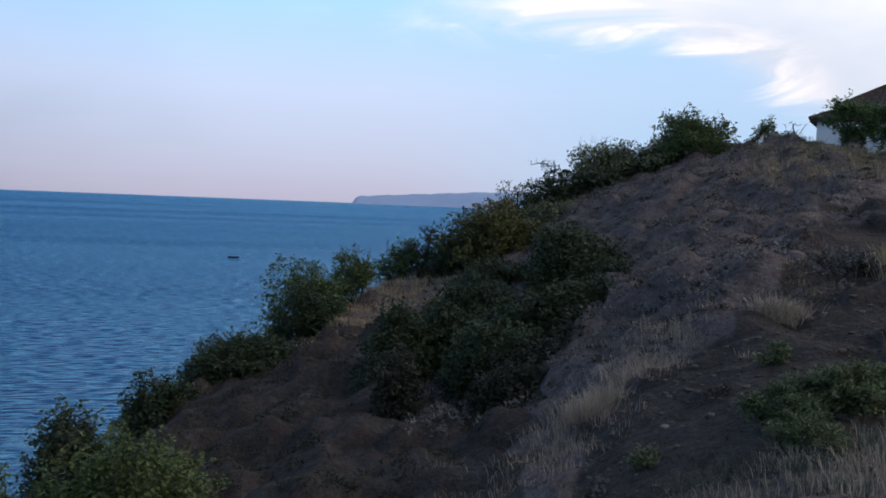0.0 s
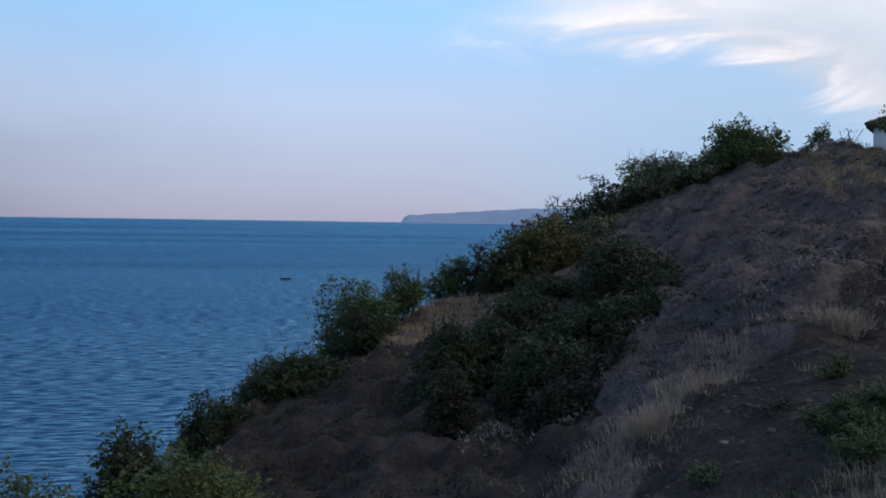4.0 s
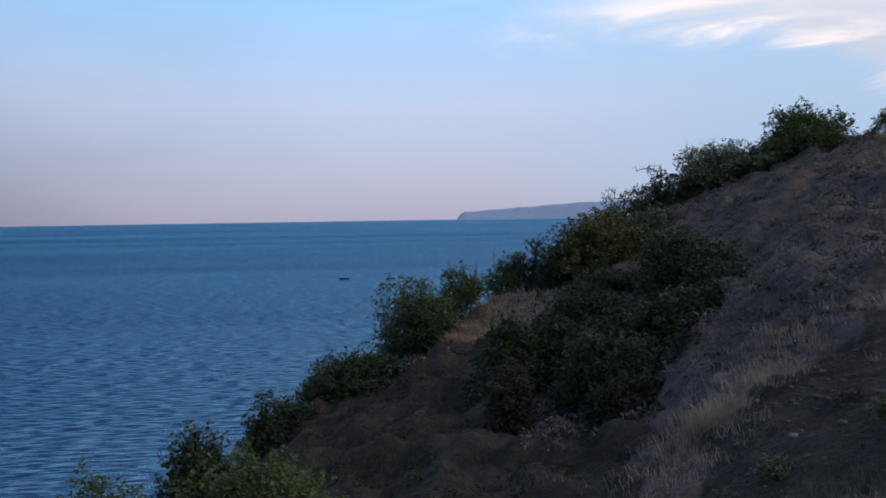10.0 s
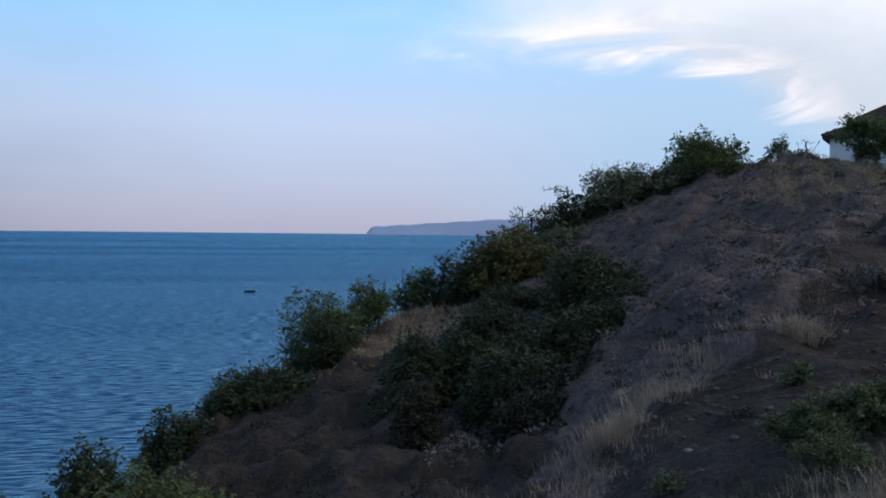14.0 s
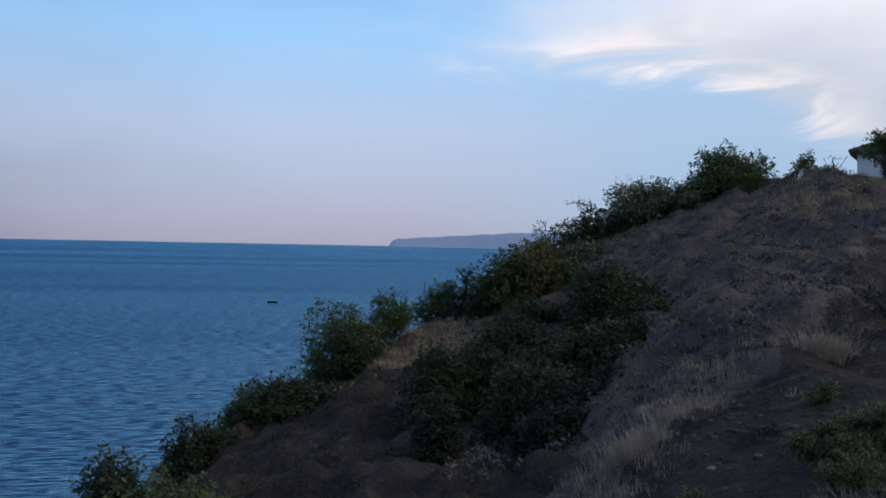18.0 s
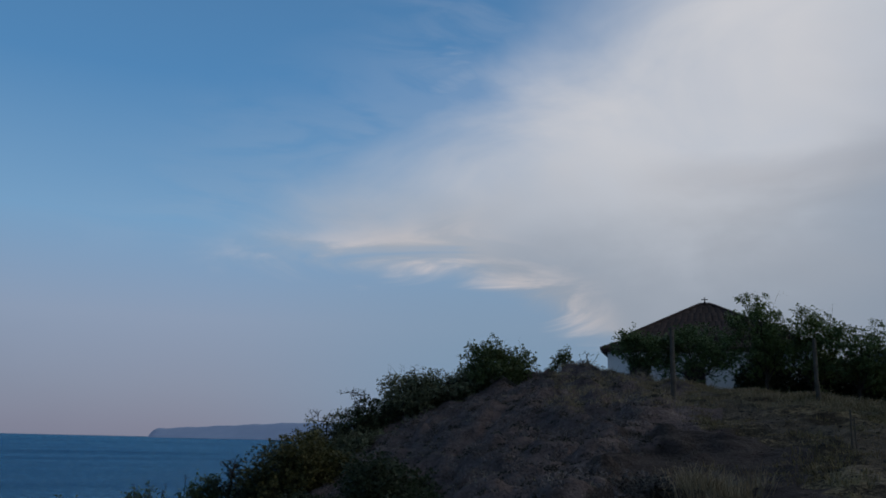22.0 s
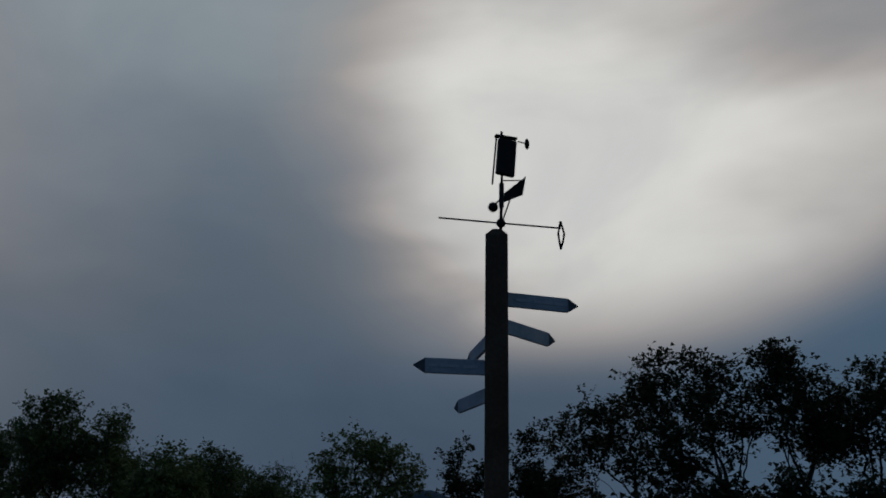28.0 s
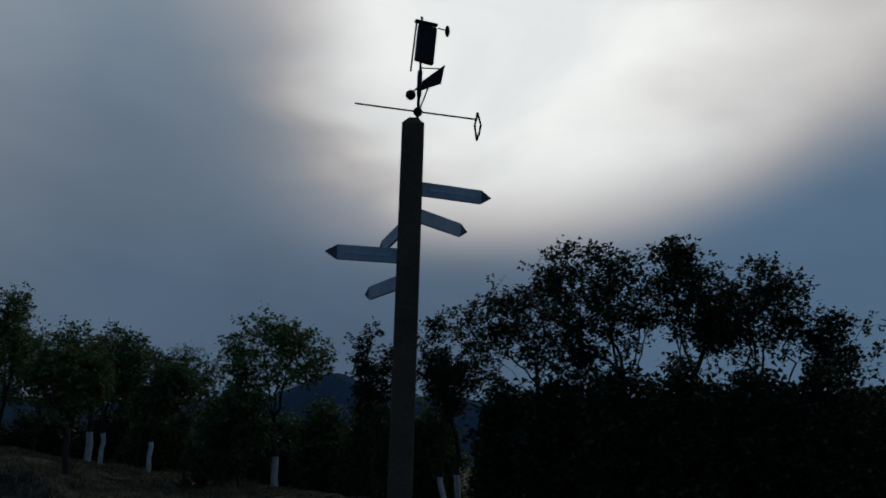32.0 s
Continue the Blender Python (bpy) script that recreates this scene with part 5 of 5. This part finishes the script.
    part("brace", bm, IRON, v)
    bm = bmesh.new()
    rod(bm, (cx, 0, vz(24.0)), (xx(-76.35), -.05, vz(23.4)), .008)
    bmesh.ops.create_uvsphere(bm, u_segments=12, v_segments=8, radius=.045, matrix=Matrix.Translation((xx(-76.3), -.05, vz(23.3))))
    part("counterweight", bm, IRON, v, "round black counterweight", smooth=True)
    # tail plate
    bm = bmesh.new()
    pr = [(cx + .02, vz(23.75)), (xx(-78.5), vz(24.2)), (xx(-78.8), vz(25.4)), (cx + .03, vz(24.35))]
    fr = [bm.verts.new((a, -.006, b)) for a, b in pr]
    bk = [bm.verts.new((a, .006, b)) for a, b in pr]
    bm.faces.new(fr)
    bm.faces.new(bk[::-1])
    for i in range(4):
        bm.faces.new((fr[i], bk[i], bk[(i + 1) % 4], fr[(i + 1) % 4]))
    part("tail_plate", bm, IRON, v, "slanted black tail plate")
    bm = bmesh.new()
    rod(bm, (cx + .02, 0, vz(25.2)), (xx(-78.6), 0, vz(25.15)), .006)
    part("stay", bm, IRON, v)
    # flat panel under a bar
    bm = bmesh.new()
    a0, a1 = Vector((xx(-77.25), 0, vz(25.55))), Vector((xx(-77.55), 0, vz(27.85)))
    tilt = Matrix.Rotation(math.atan2(a1.x - a0.x, a1.z - a0.z), 3, "Y") @ Matrix.Rotation(radians(24), 3, "Z")
    box(bm, .172, .05, (a1 - a0).length, (a0 + a1) / 2, tilt, bevel=.006)
    part("panel", bm, IRON, v, "flat black sheet-metal panel")
    bm = bmesh.new()
    box(bm, .215, .045, .022, (xx(-77.45), 0, vz(28.05)), Matrix.Rotation(radians(24), 3, "Z"), bevel=.006)
    rod(bm, (xx(-77.1), 0, vz(28.0)), (xx(-77.12), 0, vz(28.45)), .010)
    part("top_bar", bm, IRON, v)
    bm = bmesh.new()
    rod(bm, (xx(-76.75), -.03, vz(28.05)), (xx(-76.3), -.03, vz(24.9)), .008)
    rod(bm, (xx(-76.75), -.03, vz(28.05)), (xx(-77.4), 0, vz(28.1)), .008)
    part("side_rod", bm, IRON, v)
    bm = bmesh.new()
    rod(bm, (xx(-78.3), 0, vz(27.75)), (xx(-78.9), 0, vz(27.6)), .006)
    bmesh.ops.create_uvsphere(bm, u_segments=12, v_segments=8, radius=.05, matrix=Matrix.Translation((xx(-79.0), 0, vz(27.55))) @ Matrix.Diagonal((.45, 1, 1, 1)))
    part("wind_cup", bm, IRON, v, "small black wind cup", smooth=True)


build_signpost()


# ---- boat ----
def build_boat():
    e = new("boat")
    r = 20.0 / math.tan(radians(4.1))
    x, y = polar(14.3, r)
    e.location = (x, y, SEA)
    e.rotation_euler = (0, 0, radians(14.3 + 8))
    tagged(e, "small dark empty boat on the water", "boat")
    bm = bmesh.new()
    n = 12
    L, B, H = 3.3, 1.1, .36
    rows = []
    for i in range(n + 1):
        s = -1 + 2 * i / n
        wd = B / 2 * max(.04, (1 - abs(s) ** 2.6)) if s > 0 else B / 2 * (1 - .25 * abs(s) ** 2)
        sheer = H + .12 * s * s
        rows.append([bm.verts.new((s * L / 2, yy, z)) for yy, z in ((-wd, sheer), (-wd * .8, .1), (0, -.08), (wd * .8, .1), (wd, sheer))])
    for a, b in zip(rows, rows[1:]):
        for j in range(4):
            bm.faces.new((a[j], b[j], b[j + 1], a[j + 1]))
    bm.faces.new(rows[0])
    bmesh.ops.solidify(bm, geom=list(bm.faces), thickness=.04)
    part("hull", bm, HULL, e, "dark hull")
    for px in (-.8, .2, .9):
        bm = bmesh.new()
        box(bm, .22, B * .7, .04, (px, 0, .28), bevel=.008)
        part("thwart", bm, WOOD, e)
    bm = bmesh.new()
    box(bm, .26, .24, .45, (-L / 2 - .1, 0, .35), bevel=.05)
    part("outboard_motor", bm, HULL, e)


build_boat()


# ---- grass, scrub, herbs, stones ----
def blades(rng, n_tufts, place, h, w, per, spread, mat, name, label, category="grass", lean=.35):
    """Tufts of thin bent blades; place(n) gives plan points. One object of kind stuff."""
    xy = place(n_tufts)
    n_tufts = len(xy)
    z = ground_z(xy[:, 0], xy[:, 1])
    base = np.column_stack([xy, z - .02])
    sc = rng.uniform(.55, 1.25, n_tufts)
    N = n_tufts * per
    b = np.repeat(base, per, 0)
    off = rng.normal(size=(N, 2)) * spread * np.repeat(sc, per)[:, None]
    b[:, :2] += off
    hh = h * np.repeat(sc, per) * rng.uniform(.5, 1.2, N)
    th = rng.random(N) * 2 * np.pi
    d = np.stack([np.cos(th), np.sin(th)], 1)
    ln = np.abs(rng.normal(size=N)) * lean
    out = off / (spread + 1e-6) * .25
    tipxy = (d * ln[:, None] + out) * hh[:, None]
    s = np.stack([-d[:, 1], d[:, 0]], 1) * (w * rng.uniform(.6, 1.3, N))[:, None]
    zero = np.zeros(N)
    mid = np.column_stack([b[:, :2] + tipxy * .35, b[:, 2] + hh * .6])
    tip = np.column_stack([b[:, :2] + tipxy, b[:, 2] + hh * np.clip(1 - .3 * ln, .3, 1)])
    s3 = np.column_stack([s, zero])
    v = np.stack([b - s3, b + s3, mid + s3 * .7, mid - s3 * .7, tip + s3 * .12, tip - s3 * .12], 1).reshape(-1, 3)
    k = np.arange(N)[:, None] * 6
    f = np.concatenate([k + np.array([[0, 1, 2, 3]]), k + np.array([[3, 2, 4, 5]])])
    ob = new(name, mesh_from(name, v, f, mat))
    tagged(ob, label, category, kind="stuff")
    return ob


def zone(rng, az0, az1, r0, r1, patch=0.0, seed=0.0):
    """Random plan points in a stretch of bearings and distances, in patches if asked."""
    def place(n):
        out = np.zeros((0, 2))
        while len(out) < n:
            a = rng.uniform(az0, az1, n * 2)
            r = np.sqrt(rng.uniform(r0 * r0, r1 * r1, n * 2))
            x, y = -r * np.sin(np.radians(a)), r * np.cos(np.radians(a))
            if patch:
                q = np.sin(x * .9 + seed) * np.cos(y * .8 - seed) + .6 * np.sin(x * 2.1 - y * 1.3 + seed)
                keep = q > patch - 1
                x, y = x[keep], y[keep]
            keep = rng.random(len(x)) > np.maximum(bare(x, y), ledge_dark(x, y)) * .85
            out = np.concatenate([out, np.column_stack([x, y])[keep]])
        return out[:n]
    return place


def along(rng, pts, width):
    """Plan points scattered along a line of (bearing, distance)."""
    P = np.array([polar(a, r) for a, r in pts])

    def place(n):
        k = rng.uniform(0, len(P) - 1.001, n)
        i = k.astype(int)
        t = (k - i)[:, None]
        return P[i] * (1 - t) + P[i + 1] * t + rng.normal(size=(n, 2)) * width
    return place


rg = np.random.default_rng(7)
def cushions(rng, n, place, w, h, per, size, mat, name, label):
    """Low rounded tussocks of fine leaves, one object of kind stuff."""
    xy = place(n)
    z = ground_z(xy[:, 0], xy[:, 1])
    n = len(xy)
    sc = np.repeat(rng.uniform(.45, 1.3, n), per)
    d = rng.normal(size=(n * per, 3))
    d /= np.linalg.norm(d, axis=1, keepdims=True)
    d[:, 2] = np.abs(d[:, 2])
    c = np.repeat(np.column_stack([xy, z - .03]), per, 0) + d * (np.array([w, w, h]) * sc[:, None]) * rng.uniform(.75, 1.05, (n * per, 1))
    a = d + rng.normal(size=d.shape) * .55
    a /= np.linalg.norm(a, axis=1, keepdims=True)
    s = np.cross(a, rng.normal(size=d.shape))
    s /= np.linalg.norm(s, axis=1, keepdims=True) + 1e-9
    L = size * rng.uniform(.6, 1.5, (n * per, 1))
    v = np.stack([c - s * L * .22, c + s * L * .22, c + a * L + s * L * .05, c + a * L - s * L * .05], 1).reshape(-1, 3)
    f = np.arange(len(v)).reshape(-1, 4)
    ob = new(name, mesh_from(name, v, f, mat))
    tagged(ob, label, "scrub", kind="stuff")


cushions(rg, 1900, zone(rg, -25, 2, 13, 40), .23, .19, 60, .055, TUFT, "slope_tussock", "grey rounded tussocks on the bare hillside")
blades(rg, 1300, zone(rg, -27, 4, 6, 22, .9, 1.0), .07, .004, 14, .06, SCRUB, "small_tussock", "small dry tussocks on bare soil", "scrub", .9)
# added dark tufts imitate the shadow spots beneath the grey tussocks
cushions(rg, 1100, zone(rg, -27, 2, 12, 40), .19, .10, 46, .05, SCRUB_DARK, "dead_tussock", "small dark tufts standing in for shade under the tussocks")
cushions(rg, 420, zone(rg, -2, 17, 9, 27, .8, 5.0), .20, .15, 40, .05, SCRUB_DARK, "hollow_tussock", "dark low scrub in the hollow of the slope")
blades(rg, 1400, zone(rg, -80, -26, 5, 24, .9, 6.0), .08, .005, 16, .09, SCRUB, "field_tussock", "low dry tussocks in the field", "scrub", 1.0)
blades(rg, 2900, zone(rg, -108, -27, 4, 34, 1.05, 1.0), .10, .006, 12, .10, FIELD_GRASS, "field_grass", "short dry yellow grass of the field", "grass", .9)
blades(rg, 2100, zone(rg, -44, -19, 26, 37), .19, .008, 20, .13, SEED_GRASS, "brow_grass", "pale dry grass along the brow", "grass", .6)
blades(rg, 500, zone(rg, -26, -4, 13, 38, 1.0, 3.0), .11, .006, 12, .10, GRASS, "slope_grass", "thin pale grass between the scrub tufts", "grass", .7)
blades(rg, 1300, zone(rg, -70, -28, 12, 32, 1.3, 5.0), .16, .008, 20, .14, FIELD_GRASS, "straw_patches", "straw-coloured grass in patches along the path", "grass", .9)
blades(rg, 30, along(rg, [(-20.6, 12.2), (-21.2, 12.4), (-21.8, 12.3)], .08), .30, .004, 40, .09, PALE_GRASS, "dry_grass_tuft", "tall pale tuft of dry grass", "grass", .8)
blades(rg, 85, along(rg, [(-9.0, 10.6), (-10.4, 10.8), (-13.0, 11.2), (-16.2, 12.4)], .24), .25, .0028, 46, .13, PALE_GRASS, "dry_grass_strip", "pale band of tall dry grass on the slope", "grass", .55)
blades(rg, 120, along(rg, [(-6.0, 9.2), (-8.0, 9.8), (-12.0, 11.6), (-17.0, 13.4)], .5), .13, .003, 30, .14, PALE_GRASS, "thin_dry_grass", "thin dry grass scattered beside the grass strip", "grass", .7)
blades(rg, 120, along(rg, [(-17, 5.6), (-20, 5.6), (-24, 5.8), (-29, 6.2), (-33, 6.6)], .42), .15, .0022, 40, .12, PALE_GRASS, "near_dry_grass", "tall dry grass stalks beside the path", "grass", .6)
blades(rg, 90, along(rg, [(-13, 6.0), (-18, 6.2), (-24, 6.4), (-30, 6.8)], .45), .13, .003, 44, .10, SAGE_GREEN, "wormwood", "grey-green wormwood between the dry stalks", "grass", .7)
blades(rg, 54, along(rg, [(-30.4, 10.5), (-32.2, 10.3), (-33.8, 10.4)], .22), .44, .0045, 34, .14, SEED_GRASS, "dry_grass_clump", "clump of pale seed-headed grass", "grass", .6)
blades(rg, 50, along(rg, [(-27.4, 14.2), (-29.0, 14.8), (-30.4, 15.2)], .22), .40, .005, 32, .15, SEED_GRASS, "far_grass_clump", "pale clump of tall grass at the slope's edge", "grass", .7)
blades(rg, 1100, along(rg, [(-25.7, 34), (-32, 31), (-39, 26.6), (-46.4, 24.2), (-53.4, 20.4)], .7), .15, .007, 18, .16, FIELD_GRASS, "brow_straw", "yellow straw along the upper edge of the field", "grass", 1.0)
blades(rg, 460, along(rg, [(-53.4, 22.9), (-61.5, 18.6), (-68.5, 17), (-76, 16)], .7), .13, .007, 18, .16, FIELD_GRASS, "bank_straw", "yellow straw behind the crumbling bank", "grass", 1.0)
blades(rg, 90, along(rg, [(5, 31.5), (3, 33), (7, 30)], 1.0), .3, .012, 20, .2, STRAW, "ledge_grass", "straw-coloured grass on the ledge", "grass", .5)
blades(rg, 1300, zone(rg, -0.5, 9.5, 24, 36), .14, .010, 14, .18, STRAW, "ledge_turf", "dry straw turf on the ledge above the sea", "grass", .7)


def herb(az, r, h, w, seed, mat, label, clumps=30, size=.05, name="herb_shrub"):
    at = spot(az, r)
    return tree(name, at, h, w, h * .05, seed, mat, label, "shrub", clumps, 14, 5, size, .012, (0, 0), "low shrubs beside the path", 0, 0, None, None, 16, 6, .14)


herb(-21.6, 7.6, .34, .66, 301, HERB, "low leafy green shrub beside the path", 110, .031)
herb(-24.4, 7.9, .42, .80, 302, HERB, "spreading leafy green shrub beside the path", 150, .032)
herb(-26.6, 8.2, .36, .62, 311, HERB, "low green shrub at the edge of the path", 110, .030)
herb(-22.8, 6.9, .30, .60, 303, HERB, "small leafy shrub on bare soil", 70, .022)
herb(-20.6, 10.0, .24, .34, 304, HERB, "small grey-green plant on bare soil", 16, .040)
herb(-13.4, 7.6, .12, .20, 312, HERB, "tiny green plant on loose soil", 8, .035)
herb(-17.6, 9.2, .10, .18, 313, SCRUB, "tiny dry plant on loose soil", 8, .03)
herb(-10.4, 7.4, .12, .22, 314, SAGE, "tiny grey plant on loose soil", 8, .03)
herb(-29.8, 10.0, .42, 1.0, 305, HERB, "dark leafy herb among dry grass", 110, .036)
herb(-32.4, 10.6, .4, 1.0, 306, HERB, "sprawling herb at the path's edge", 80, .034)
herb(-47.8, 12.5, .20, .5, 307, HERB, "low grey-green plant on the knoll", 26, .045)
herb(-40.2, 27, .6, 1.3, 308, LEAF, "low green shrub under the notice", 30, .07)
herb(-43.4, 29, .7, .9, 309, LEAF_RUST, "small yellowing shrub in the grass", 24, .07)
herb(-62.4, 24, .35, .8, 310, LEAF_DARK, "small dark heap of prunings in the grass", 20, .07)
for i, (a, r, h, w) in enumerate([(-24.8, 14.4, .40, .9)]):
    herb(a, r, h, w, 330 + i, SAGE, "pale grey dry shrublet on the slope", 26, .05)


def stone(az, r, s, seed, label):
    bm = bmesh.new()
    bmesh.ops.create_icosphere(bm, subdivisions=2, radius=s)
    rng = np.random.default_rng(seed)
    ph = rng.random(6) * 6
    for v in bm.verts:
        k = 1 + .22 * math.sin(v.co.x * 9 / s * .3 + ph[0]) + .18 * math.sin(v.co.y * 4 / s * .6 + ph[1])
        v.co = Vector((v.co.x * k * 1.3, v.co.y * k, v.co.z * .55 * k))
    me = bpy.data.meshes.new("stone")
    bm.to_mesh(me)
    bm.free()
    me.materials.append(STONE)
    ob = new("stone", me)
    ob.location = spot(az, r, s * .1)
    ob.rotation_euler = (0, 0, ph[2])
    tagged(ob, label, "stone", "stones on the bare soil")


for i, (a, r, s) in enumerate([(-41.2, 13.5, .08), (-45.9, 13, .09), (-36, 8.5, .04), (-33, 9, .05), (-50, 10, .05), (2.0, 13.5, .05), (-14.5, 8.6, .04), (-40.5, 20, .09), (-39, 9.5, .05)]):
    stone(a, r, s, 400 + i, "pale stone on the bare soil")

for i, (a0, a1, top, r) in enumerate([(-43.6, -48.5, 2.4, 42), (-47.5, -52.5, 2.0, 40), (-51.5, -57, 2.7, 40), (-55.5, -60.5, 3.0, 41), (-30.5, -34.8, 6.0, 41), (-34, -38.2, 5.6, 41), (-37, -40.4, 5.0, 40)]):
    bush_at("hedge_bush", a0, a1, top, r, 120 + i, LEAF_DARK, "dark undergrowth bush behind the trees", low=0.02, clumps=180, dens=12, size=.14, group=HEDGE, stems=3, lumps=14, gap=.5)


def clods(rng, n, place, size, name, label):
    """Loose crumbs of earth and small stones, one object of kind stuff."""
    xy = place(n)
    bm = bmesh.new()
    bmesh.ops.create_icosphere(bm, subdivisions=1, radius=1)
    ball = np.array([v.co for v in bm.verts])
    tri = np.array([[v.index for v in f.verts] for f in bm.faces])
    bm.free()
    n = len(xy)
    sc = size * rng.uniform(.35, 1.0, (n, 1, 1)) ** 1.6
    v = ball[None] * rng.uniform(.7, 1.25, (n, len(ball), 1)) * np.array([1.25, 1, .62]) * sc
    th = rng.random(n) * 6.3
    c, q = np.cos(th)[:, None], np.sin(th)[:, None]
    v = np.stack([v[..., 0] * c - v[..., 1] * q, v[..., 0] * q + v[..., 1] * c, v[..., 2]], -1)
    v += np.column_stack([xy, ground_z(xy[:, 0], xy[:, 1])])[:, None]
    f = (tri[None] + np.arange(n)[:, None, None] * len(ball)).reshape(-1, 3)
    ob = new(name, mesh_from(name, v.reshape(-1, 3), f, CLOD))
    tagged(ob, label, "clods", kind="stuff")


def bare_ground(rng, az0, az1, r0, r1, least):
    """Random plan points where the ground is worn bare."""
    def place(n):
        a = rng.uniform(az0, az1, n * 6)
        r = np.sqrt(rng.uniform(r0 * r0, r1 * r1, n * 6))
        x, y = -r * np.sin(np.radians(a)), r * np.cos(np.radians(a))
        keep = np.maximum(bare(x, y), least) > rng.random(len(x))
        return np.column_stack([x, y])[keep][:n]
    return place


clods(rg, 900, bare_ground(rg, -72, -30, 5, 27, .12), .075, "earth_clods", "crumbs of dry earth and pebbles on the worn path")
clods(rg, 500, bare_ground(rg, -28, -8, 6, 14, .5), .05, "scree_crumbs", "small crumbs of earth on the loose soil")
